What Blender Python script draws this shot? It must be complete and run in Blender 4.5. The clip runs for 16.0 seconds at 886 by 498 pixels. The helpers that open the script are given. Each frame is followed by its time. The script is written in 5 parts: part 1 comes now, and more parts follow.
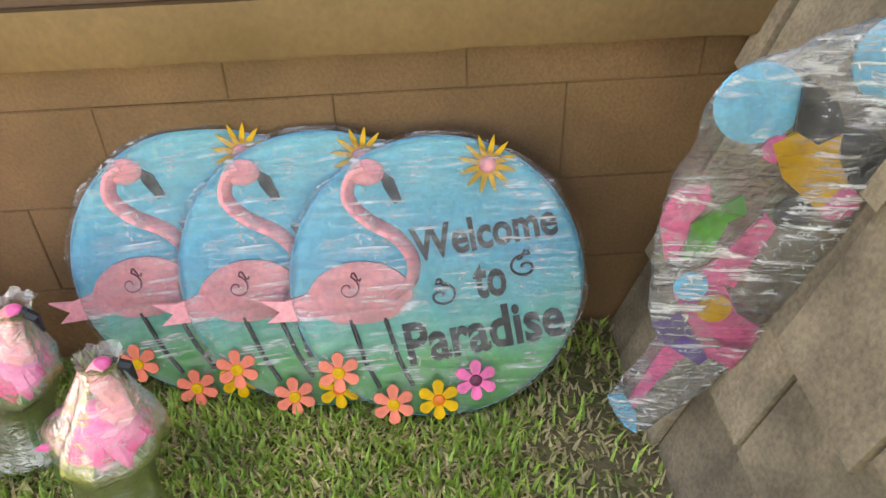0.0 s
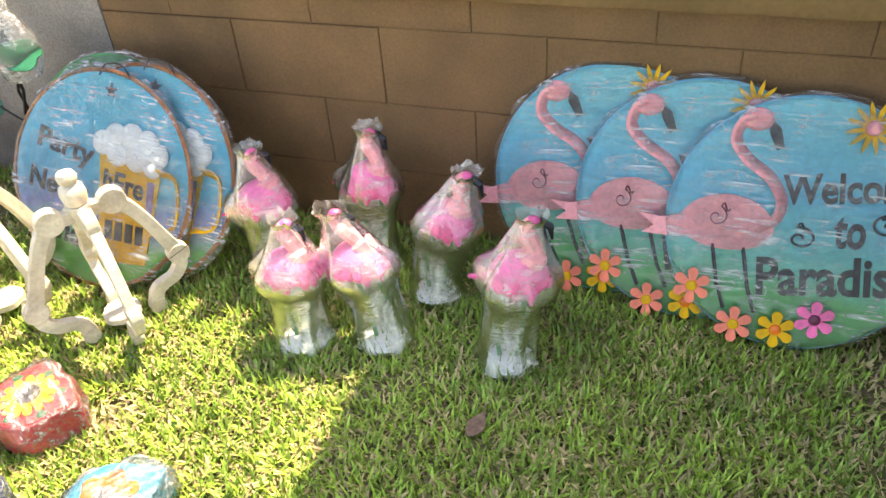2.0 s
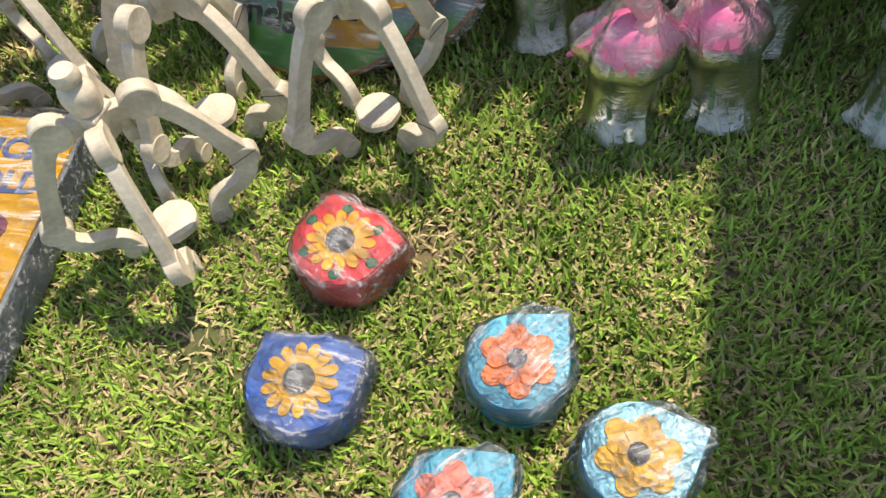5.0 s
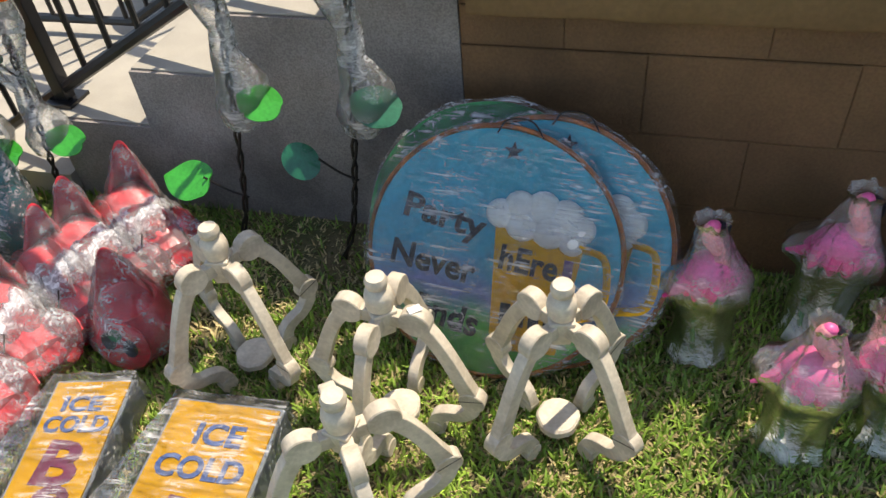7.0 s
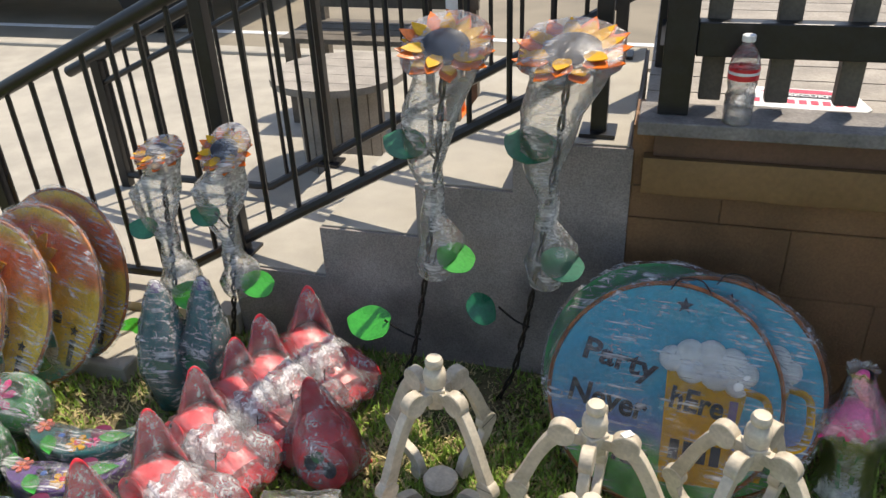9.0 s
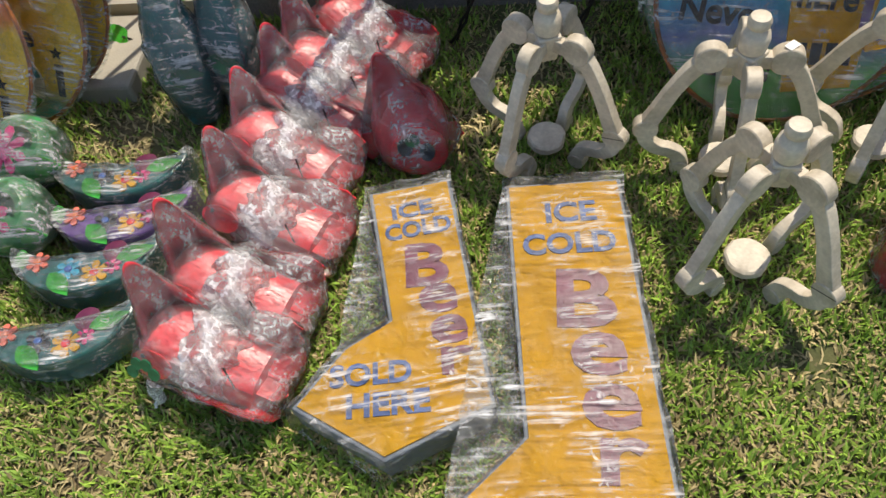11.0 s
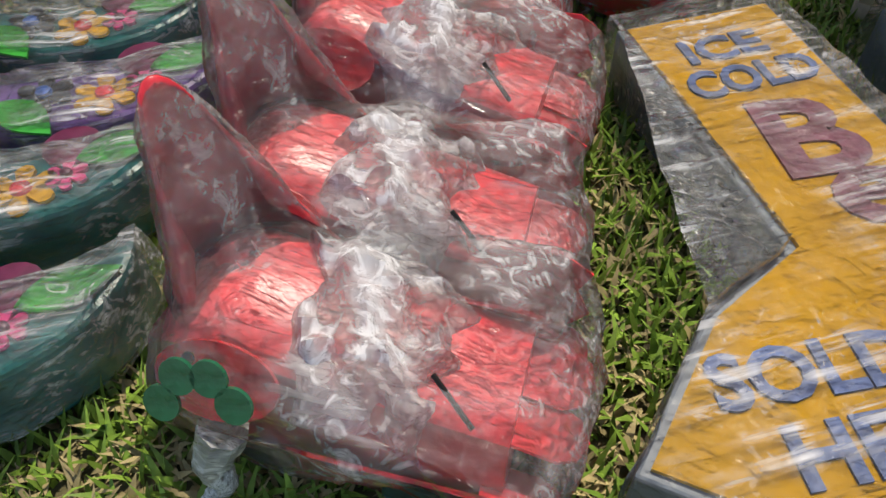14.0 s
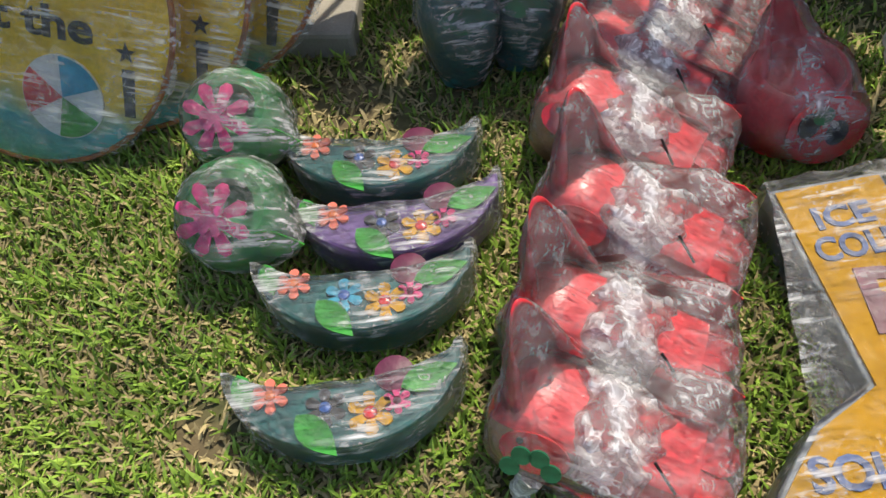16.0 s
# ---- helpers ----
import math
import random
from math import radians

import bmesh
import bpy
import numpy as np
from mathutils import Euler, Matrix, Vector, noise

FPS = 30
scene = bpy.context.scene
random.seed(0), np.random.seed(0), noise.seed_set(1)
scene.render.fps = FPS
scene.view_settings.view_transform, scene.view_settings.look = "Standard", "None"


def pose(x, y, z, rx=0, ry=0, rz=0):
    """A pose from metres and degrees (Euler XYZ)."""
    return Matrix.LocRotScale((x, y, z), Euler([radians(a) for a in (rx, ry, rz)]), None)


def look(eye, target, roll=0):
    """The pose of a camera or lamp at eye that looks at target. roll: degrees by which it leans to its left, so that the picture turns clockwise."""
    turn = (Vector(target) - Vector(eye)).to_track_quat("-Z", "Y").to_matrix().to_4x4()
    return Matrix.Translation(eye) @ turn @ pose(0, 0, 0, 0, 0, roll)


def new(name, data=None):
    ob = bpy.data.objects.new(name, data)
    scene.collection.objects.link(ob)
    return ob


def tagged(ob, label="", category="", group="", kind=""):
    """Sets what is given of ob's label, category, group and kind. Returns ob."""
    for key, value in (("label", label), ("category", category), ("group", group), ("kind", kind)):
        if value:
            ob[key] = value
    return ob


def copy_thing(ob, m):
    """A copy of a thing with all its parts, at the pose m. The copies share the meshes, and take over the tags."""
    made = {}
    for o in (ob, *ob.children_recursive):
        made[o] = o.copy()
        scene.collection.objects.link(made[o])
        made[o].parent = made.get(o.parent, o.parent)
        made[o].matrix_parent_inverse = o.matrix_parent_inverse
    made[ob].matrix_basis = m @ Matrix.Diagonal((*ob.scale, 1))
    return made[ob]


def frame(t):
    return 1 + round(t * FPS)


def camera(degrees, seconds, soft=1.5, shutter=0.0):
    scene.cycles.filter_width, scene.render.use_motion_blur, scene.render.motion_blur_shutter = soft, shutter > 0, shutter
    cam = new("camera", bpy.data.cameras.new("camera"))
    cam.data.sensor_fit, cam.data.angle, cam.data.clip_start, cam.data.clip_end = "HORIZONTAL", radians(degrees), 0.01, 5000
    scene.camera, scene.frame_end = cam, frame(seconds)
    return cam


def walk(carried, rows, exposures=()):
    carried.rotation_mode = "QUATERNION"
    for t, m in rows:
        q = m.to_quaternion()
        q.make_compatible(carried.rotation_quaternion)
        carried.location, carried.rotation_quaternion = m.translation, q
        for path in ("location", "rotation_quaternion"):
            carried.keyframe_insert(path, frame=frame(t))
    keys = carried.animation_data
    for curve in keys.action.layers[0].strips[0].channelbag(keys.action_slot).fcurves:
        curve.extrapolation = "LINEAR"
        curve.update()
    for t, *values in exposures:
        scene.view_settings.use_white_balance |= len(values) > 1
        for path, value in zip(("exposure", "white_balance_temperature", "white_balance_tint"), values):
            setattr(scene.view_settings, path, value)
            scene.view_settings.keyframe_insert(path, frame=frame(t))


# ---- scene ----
cam = camera(60.3, 16.0)
PATH = [
    (0, (0.033, 0.876, 1.116), (0.118, 2.456, -0.107), -1.8),
    (0.5, (0.002, 0.824, 1.144), (-0.12, 2.418, -0.059), -3.3),
    (1, (-0.07, 0.687, 1.161), (-0.373, 2.283, -0.006), -4.2),
    (1.5, (-0.112, 0.575, 1.178), (-0.579, 2.135, 0.016), -4.6),
    (2, (-0.126, 0.503, 1.169), (-0.732, 1.992, -0.022), -4.8),
    (2.5, (-0.189, 0.454, 1.131), (-0.944, 1.785, -0.157), -6.0),
    (3, (-0.26, 0.446, 1.097), (-1.131, 1.541, -0.332), -10.4),
    (3.2, (-0.302, 0.454, 1.08), (-1.18, 1.461, -0.408), -12.8),
    (5.3, (-0.96, 0.703, 1.135), (-1.327, 1.668, -0.577), -11.0),
    (5.5, (-0.969, 0.745, 1.172), (-1.409, 1.778, -0.483), -9.0),
    (6, (-1.055, 0.743, 1.234), (-1.573, 1.968, -0.26), -3.9),
    (6.5, (-1.167, 0.667, 1.284), (-1.703, 1.997, -0.11), -4.6),
    (7, (-1.242, 0.608, 1.321), (-1.73, 2.006, -0.024), -6.2),
    (7.5, (-1.331, 0.615, 1.375), (-1.767, 2.116, 0.127), -4.8),
    (8, (-1.45, 0.598, 1.444), (-1.899, 2.208, 0.346), -2.8),
    (8.5, (-1.55, 0.439, 1.482), (-2.026, 2.112, 0.496), -2.0),
    (9, (-1.61, 0.25, 1.456), (-2.114, 1.915, 0.469), -2.5),
    (9.5, (-1.681, 0.199, 1.394), (-2.192, 1.778, 0.278), -4.6),
    (10, (-1.837, 0.272, 1.35), (-2.275, 1.7, 0.019), -8.2),
    (10.2, (-1.882, 0.294, 1.346), (-2.271, 1.642, -0.079), -9.7),
    (12.3, (-2.309, 0.573, 1.247), (-2.465, 1.492, -0.523), -9.0),
    (12.5, (-2.348, 0.614, 1.218), (-2.525, 1.502, -0.566), -9.2),
    (13, (-2.453, 0.676, 1.014), (-2.62, 1.532, -0.786), -10.4),
    (13.5, (-2.567, 0.663, 0.715), (-2.632, 1.755, -0.96), -6.7),
    (14, (-2.608, 0.674, 0.544), (-2.578, 1.959, -0.988), -2.0),
    (14.5, (-2.638, 0.669, 0.554), (-2.621, 1.98, -0.957), 1.2),
    (15, (-2.7, 0.62, 0.75), (-2.804, 1.866, -0.811), 1.1),
    (15.5, (-2.747, 0.576, 0.945), (-2.91, 1.684, -0.712), -3.1),
    (16, (-2.783, 0.653, 1.021), (-2.957, 1.708, -0.669), -7.2),
]
EXPOSURES = [(0, 2.74, 10300, 18), (1.0, 2.74, 10000, 18), (1.5, 2.65, 9600, 16), (2.0, 2.35, 9100, 14), (2.5, 1.85, 8300, 12), (3.0, 1.2, 7700, 12), (5.5, 0.8, 7300, 12), (6.0, 0.9, 7300, 12), (7.0, 0.78, 7300, 12), (9.0, 0.6, 7200, 12), (12.5, 0.18, 7100, 10), (14.5, 0.1, 7100, 10), (16, 0.3, 7100, 10)]
walk(cam, [(t, look(eye, target, roll)) for t, eye, target, roll in PATH], EXPOSURES)

# ---- light ----
SUN_EL, SUN_AZ = radians(64), radians(28)  # azimuth from +y towards +x
world = bpy.data.worlds.new("sky")
scene.world = world
world.use_nodes = True
sky = world.node_tree.nodes.new("ShaderNodeTexSky")
sky.sky_type, sky.sun_disc = "NISHITA", False
sky.sun_elevation, sky.sun_rotation = SUN_EL, SUN_AZ
back = world.node_tree.nodes["Background"]
back.inputs[1].default_value = 0.145
world.node_tree.links.new(sky.outputs[0], back.inputs[0])
sun = new("sun", bpy.data.lights.new("sun", "SUN"))
sun.data.energy, sun.data.angle, sun.data.color = 3.6, radians(0.6), (1.0, 0.95, 0.86)
to_sun = Vector((math.sin(SUN_AZ) * math.cos(SUN_EL), math.cos(SUN_AZ) * math.cos(SUN_EL), math.sin(SUN_EL)))
sun.matrix_world = look(to_sun * 20, (0, 0, 0))

# ---- materials ----


def material(name, rgb, rough=0.6, metal=0.0, vary=0.25, scale=12.0, bump=0.15, fine=120.0, spec=0.5, second=None, island=0.0, random_tint=0.0, coat=0.0):
    """A painted or natural surface: two scales of colour variation, relief and uneven gloss."""
    m = bpy.data.materials.new(name)
    m.use_nodes = True
    nt = m.node_tree
    n, ln = nt.nodes, nt.links
    b = n["Principled BSDF"]
    co = n.new("ShaderNodeTexCoord")
    n1, n2 = n.new("ShaderNodeTexNoise"), n.new("ShaderNodeTexNoise")
    n1.inputs["Scale"].default_value, n2.inputs["Scale"].default_value = scale, fine
    n1.inputs["Detail"].default_value = 5
    n2.inputs["Detail"].default_value = 3
    for q in (n1, n2):
        ln.new(co.outputs["Object"], q.inputs["Vector"])
    ramp = n.new("ShaderNodeMix")
    ramp.data_type = "RGBA"
    dark = second or tuple(c * (1 - vary) for c in rgb)
    light = tuple(min(1, c * (1 + vary * 0.5)) for c in rgb)
    ramp.inputs["A"].default_value, ramp.inputs["B"].default_value = (*dark, 1), (*light, 1)
    st = n.new("ShaderNodeMapRange")
    st.inputs["From Min"].default_value, st.inputs["From Max"].default_value = 0.32, 0.66
    ln.new(n1.outputs["Fac"], st.inputs["Value"])
    ln.new(st.outputs["Result"], ramp.inputs["Factor"])
    out = ramp.outputs["Result"]
    g = n.new("ShaderNodeMapRange")
    g.inputs["From Min"].default_value, g.inputs["From Max"].default_value = 0.3, 0.7
    g.inputs["To Min"].default_value, g.inputs["To Max"].default_value = 1 - vary * 0.6, 1 + vary * 0.3
    ln.new(n2.outputs["Fac"], g.inputs["Value"])
    val = g.outputs["Result"]
    if island or random_tint:
        src = n.new("ShaderNodeNewGeometry").outputs["Random Per Island"] if island else n.new("ShaderNodeObjectInfo").outputs["Random"]
        k = island or random_tint
        r = n.new("ShaderNodeMapRange")
        r.inputs["To Min"].default_value, r.inputs["To Max"].default_value = 1 - k, 1 + k
        ln.new(src, r.inputs["Value"])
        mu = n.new("ShaderNodeMath")
        mu.operation = "MULTIPLY"
        ln.new(val, mu.inputs[0])
        ln.new(r.outputs["Result"], mu.inputs[1])
        val = mu.outputs[0]
    hs = n.new("ShaderNodeHueSaturation")
    ln.new(out, hs.inputs["Color"])
    ln.new(val, hs.inputs["Value"])
    ln.new(hs.outputs["Color"], b.inputs["Base Color"])
    rr = n.new("ShaderNodeMapRange")
    rr.inputs["To Min"].default_value, rr.inputs["To Max"].default_value = max(0.03, rough - 0.12), min(1, rough + 0.12)
    ln.new(n1.outputs["Fac"], rr.inputs["Value"])
    ln.new(rr.outputs["Result"], b.inputs["Roughness"])
    b.inputs["Metallic"].default_value = metal
    b.inputs["Specular IOR Level"].default_value = spec
    b.inputs["Coat Weight"].default_value = coat
    b.inputs["Coat Roughness"].default_value = 0.12
    if bump:
        bp = n.new("ShaderNodeBump")
        bp.inputs["Strength"].default_value = bump
        bp.inputs["Distance"].default_value = 0.004
        ad = n.new("ShaderNodeMath")
        ad.operation = "ADD"
        ln.new(n1.outputs["Fac"], ad.inputs[0])
        ln.new(n2.outputs["Fac"], ad.inputs[1])
        ln.new(ad.outputs[0], bp.inputs["Height"])
        ln.new(bp.outputs["Normal"], b.inputs["Normal"])
    return m


def wrap_material(name, haze=0.05, streaks=0.5, turn=0.35, dense=0.0, relief=0.9, ior=1.36, gloss=0.2, iso=0.0, tint=(0.93, 0.94, 0.95)):
    """Stretch film: clear, with pulled white streaks that also paint in highlights, milky folds and sharp creased
    glints.
    """
    m = bpy.data.materials.new(name)
    m.use_nodes = True
    nt = m.node_tree
    n, ln = nt.nodes, nt.links
    n.remove(n["Principled BSDF"])
    co = n.new("ShaderNodeTexCoord")

    def noise_at(scale, detail, rot, distort=0.0):
        mp = n.new("ShaderNodeMapping")
        mp.inputs["Scale"].default_value, mp.inputs["Rotation"].default_value = scale, rot
        ln.new(co.outputs["Object"], mp.inputs["Vector"])
        q = n.new("ShaderNodeTexNoise")
        q.inputs["Scale"].default_value, q.inputs["Detail"].default_value, q.inputs["Distortion"].default_value = 1.0, detail, distort
        ln.new(mp.outputs[0], q.inputs["Vector"])
        return q.outputs["Fac"]

    def ramp(src, lo, hi, a=0.0, c=1.0):
        r = n.new("ShaderNodeMapRange")
        r.inputs["From Min"].default_value, r.inputs["From Max"].default_value = lo, hi
        r.inputs["To Min"].default_value, r.inputs["To Max"].default_value = a, c
        ln.new(src, r.inputs["Value"])
        return r.outputs["Result"]

    def math_node(op, *terms):
        q = n.new("ShaderNodeMath")
        q.operation = op
        for k, v in enumerate(terms):
            if isinstance(v, float):
                q.inputs[k].default_value = v
            else:
                ln.new(v, q.inputs[k])
        return q.outputs[0]

    lines_a = noise_at((5, 105, 105), 5, (0, 0, turn), 0.3)
    lines_b = noise_at((8, 80, 80), 5, (0.4, 0.3, turn - 0.9), 0.5)
    lines_c = noise_at((6, 95, 95), 5, (0.2, 0.5, turn + 0.8), 0.4)
    swap = ramp(noise_at((5, 5, 5), 2, (0, 0, 1)), 0.46, 0.54)
    patch = noise_at((9, 9, 9), 5, (0, 0, 0), 1.5)
    wide = noise_at((4.5, 4.5, 4.5), 3, (0.3, 0, 0.7), 1.0)
    crumple = noise_at((42, 42, 42), 6, (0.5, 0.2, 0.1), 2.2)
    gate = ramp(math_node("MULTIPLY_ADD", wide, 0.5, math_node("MULTIPLY", patch, 0.5)), 0.47 - dense, 0.6 - dense, dense, 1.0)
    line = math_node("MAXIMUM", math_node("MULTIPLY", ramp(lines_a, 0.53 - dense * 0.4, 0.7), swap), ramp(lines_b, 0.57 - dense * 0.4, 0.74))
    line = math_node("MAXIMUM", line, math_node("MULTIPLY", ramp(lines_c, 0.53 - dense * 0.4, 0.7), math_node("SUBTRACT", 1.0, swap)))
    cover = math_node("MULTIPLY", math_node("MULTIPLY", line, gate), streaks * (1 - iso))
    fold = ramp(crumple, 0.56 - 0.1 * iso, 0.78 - 0.14 * iso, 0.0, streaks * 0.9)
    cover = math_node("MAXIMUM", cover, math_node("MULTIPLY", fold, gate))
    cover = math_node("ADD", cover, ramp(patch, 0.4, 0.7, haze * 0.3, haze * 2.2))
    height = math_node("ADD", math_node("ADD", math_node("MULTIPLY", line, 0.35), crumple), patch)
    bump = n.new("ShaderNodeBump")
    bump.inputs["Strength"].default_value, bump.inputs["Distance"].default_value = relief, 0.012
    ln.new(height, bump.inputs["Height"])
    clear, milk, glow, shine = (n.new("ShaderNodeBsdf" + k) for k in ("Transparent", "Diffuse", "Translucent", "Glossy"))
    clear.inputs["Color"].default_value = (0.975, 0.98, 0.98, 1)
    milk.inputs["Color"].default_value = glow.inputs["Color"].default_value = (*tint, 1)
    shine.inputs["Roughness"].default_value = gloss
    ln.new(bump.outputs[0], shine.inputs["Normal"])
    soft, m1, m2 = (n.new("ShaderNodeMixShader") for _ in range(3))
    soft.inputs[0].default_value = 0.36
    ln.new(milk.outputs[0], soft.inputs[1])
    ln.new(glow.outputs[0], soft.inputs[2])
    ln.new(cover, m1.inputs[0])
    ln.new(clear.outputs[0], m1.inputs[1])
    ln.new(soft.outputs[0], m1.inputs[2])
    fr = n.new("ShaderNodeFresnel")
    fr.inputs["IOR"].default_value = ior
    ln.new(bump.outputs[0], fr.inputs["Normal"])
    ln.new(math_node("ADD", fr.outputs[0], 0.006), m2.inputs[0])
    ln.new(m1.outputs[0], m2.inputs[1])
    ln.new(shine.outputs[0], m2.inputs[2])
    ln.new(m2.outputs[0], n["Material Output"].inputs["Surface"])
    return m


WRAP = wrap_material("stretch_film", 0.06, 0.98, 0.35, 0.04, 0.8, 1.38, 0.2)
WRAP_CLEAR = wrap_material("clear_stretch_film", 0.11, 0.98, 1.2, 0.03, 0.8, 1.36, 0.2, 0.5)
WRAP_MILK = wrap_material("bunched_stretch_film", 0.55, 0.98, 0.6, 0.1, 0.9, 1.4, 0.2, 0.8)
WRAP_SKIRT = wrap_material("cloudy_stretch_film", 0.42, 0.35, 1.5, 0.0, 0.2, 1.3, tint=(0.9, 0.92, 0.84))
WRAP_BAG = wrap_material("milky_stretch_film", 0.19, 0.6, 1.5, 0.0, 0.3, 1.35, tint=(0.95, 0.94, 0.9))
WRAP_SLEEVE = wrap_material("loose_stretch_film", 0.2, 0.7, 1.5, 0.02, 0.3, 1.36)
WRAP_FOLD = wrap_material("folded_stretch_film", 0.07, 0.98, 0.8, 0.06, 0.8, 1.4, 0.2)
WRAP_SIGN = wrap_material("tight_stretch_film", 0.04, 0.75, 1.1, 0.035, 0.7, 1.36, 0.18)
WRAP_ARROW = wrap_material("streaked_stretch_film", 0.03, 0.95, 0.15, 0.03, 0.6, 1.24, 0.16)
BROWN = material("brown_wall_paint", (0.185, 0.096, 0.042), 0.6, vary=0.3, scale=5, bump=0.5, fine=160)
BOARD = material("tan_board_paint", (0.2, 0.118, 0.052), 0.55, vary=0.2, scale=4, bump=0.25, fine=90)
BOARD_DARK = material("red_brown_board_paint", (0.12, 0.062, 0.04), 0.55, vary=0.25, scale=6)
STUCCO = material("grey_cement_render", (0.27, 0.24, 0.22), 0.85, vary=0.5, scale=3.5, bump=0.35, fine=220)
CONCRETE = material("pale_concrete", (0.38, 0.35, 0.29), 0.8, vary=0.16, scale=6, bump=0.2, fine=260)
ASPHALT = material("worn_tan_asphalt", (0.23, 0.2, 0.15), 0.9, vary=0.2, scale=2, bump=0.3, fine=90)
BLACK = material("black_gloss_metal_paint", (0.012, 0.012, 0.013), 0.38, vary=0.3, scale=30, bump=0.05)
DECKWOOD = material("weathered_grey_deck_wood", (0.33, 0.3, 0.26), 0.8, vary=0.25, scale=9, bump=0.3, random_tint=0.1)
LEDGE = material("grey_weathered_plank", (0.21, 0.195, 0.18), 0.8, vary=0.35, scale=12, bump=0.4)
BALWOOD = material("dull_brown_wood", (0.13, 0.11, 0.085), 0.75, vary=0.3, scale=14, bump=0.3)
SHINGLE = material("weathered_cedar_shingle", (0.25, 0.19, 0.125), 0.85, vary=0.45, scale=9, bump=0.7, random_tint=0.32)
SOIL = material("dry_soil_and_thatch", (0.13, 0.095, 0.05), 0.95, vary=0.5, scale=5, bump=0.9, fine=70, second=(0.07, 0.085, 0.022))
GRASS = material("lawn_grass", (0.25, 0.37, 0.055), 0.5, vary=0.5, scale=2.6, bump=0, island=0.45, second=(0.12, 0.22, 0.03), spec=0.4)
STRAW = material("dry_grass", (0.45, 0.36, 0.17), 0.7, vary=0.4, scale=4, bump=0, island=0.35)
CREAM = material("cream_wood_paint", (0.62, 0.55, 0.43), 0.55, vary=0.22, scale=14, bump=0.2, second=(0.42, 0.36, 0.27))
PINK = material("pink_enamel", (0.86, 0.13, 0.35), 0.4, vary=0.35, scale=12)
HOTPINK = material("hot_pink_enamel", (0.82, 0.05, 0.25), 0.35, vary=0.3, scale=16)
PALEPINK = material("pale_pink_enamel", (0.9, 0.33, 0.36), 0.42, vary=0.3, scale=10)
CORAL = material("salmon_enamel", (0.85, 0.19, 0.12), 0.45, vary=0.25, scale=10)
RED = material("red_enamel", (0.8, 0.035, 0.05), 0.28, vary=0.35, scale=9, coat=0.3)
SKY = material("sky_blue_enamel", (0.05, 0.42, 0.66), 0.4, vary=0.35, scale=7, second=(0.16, 0.55, 0.72))
TEAL = material("dark_teal_enamel", (0.015, 0.15, 0.15), 0.32, vary=0.45, scale=8)
AQUA = material("turquoise_enamel", (0.02, 0.38, 0.58), 0.35, vary=0.25, scale=10)
BLUE = material("blue_enamel", (0.03, 0.13, 0.5), 0.35, vary=0.3, scale=12)
GREEN = material("green_enamel", (0.02, 0.24, 0.06), 0.38, vary=0.4, scale=9)
LIME = material("bright_green_enamel", (0.035, 0.34, 0.035), 0.28, vary=0.25, scale=14, coat=0.4)
LEAFDK = material("deep_green_enamel", (0.01, 0.14, 0.065), 0.3, vary=0.3, scale=18, coat=0.4)
YELLOW = material("bright_yellow_enamel", (0.72, 0.38, 0.006), 0.5, spec=0.3, vary=0.25, scale=12)
SIGN_YELLOW = material("sign_yellow_paint", (0.47, 0.245, 0.001), 0.6, spec=0.12, vary=0.14, scale=10)
ORANGE = material("orange_enamel", (0.85, 0.17, 0.01), 0.38, vary=0.3, scale=12)
PURPLE = material("purple_enamel", (0.16, 0.08, 0.3), 0.4, vary=0.4, scale=14)
WHITE = material("white_enamel", (0.8, 0.8, 0.78), 0.5, vary=0.12, scale=14)
INK = material("black_enamel", (0.012, 0.014, 0.022), 0.45, vary=0.4, scale=25)
LETTER_BLUE = material("faded_blue_lettering", (0.03, 0.08, 0.26), 0.5, vary=0.35, scale=25)
RUST = material("worn_orange_rim_paint", (0.5, 0.16, 0.04), 0.5, vary=0.45, scale=20)
MAROON = material("maroon_lettering", (0.13, 0.012, 0.05), 0.45, vary=0.35, scale=20)
GREYEDGE = material("grey_sign_edge", (0.15, 0.18, 0.22), 0.55, vary=0.25, scale=10)
ROD = material("twisted_dark_rod", (0.03, 0.025, 0.022), 0.5, metal=0.5, vary=0.4, scale=40)
DEADLEAF = material("dead_leaf", (0.2, 0.12, 0.08), 0.8, vary=0.4, scale=60)
CARPAINT = material("white_car_paint", (0.7, 0.7, 0.68), 0.3, vary=0.05, scale=3, bump=0)
RUBBER = material("black_rubber", (0.015, 0.015, 0.015), 0.8, vary=0.3, scale=20)
TOWEL = material("turquoise_cloth", (0.1, 0.5, 0.5), 0.9, vary=0.2, scale=15, bump=0.5)


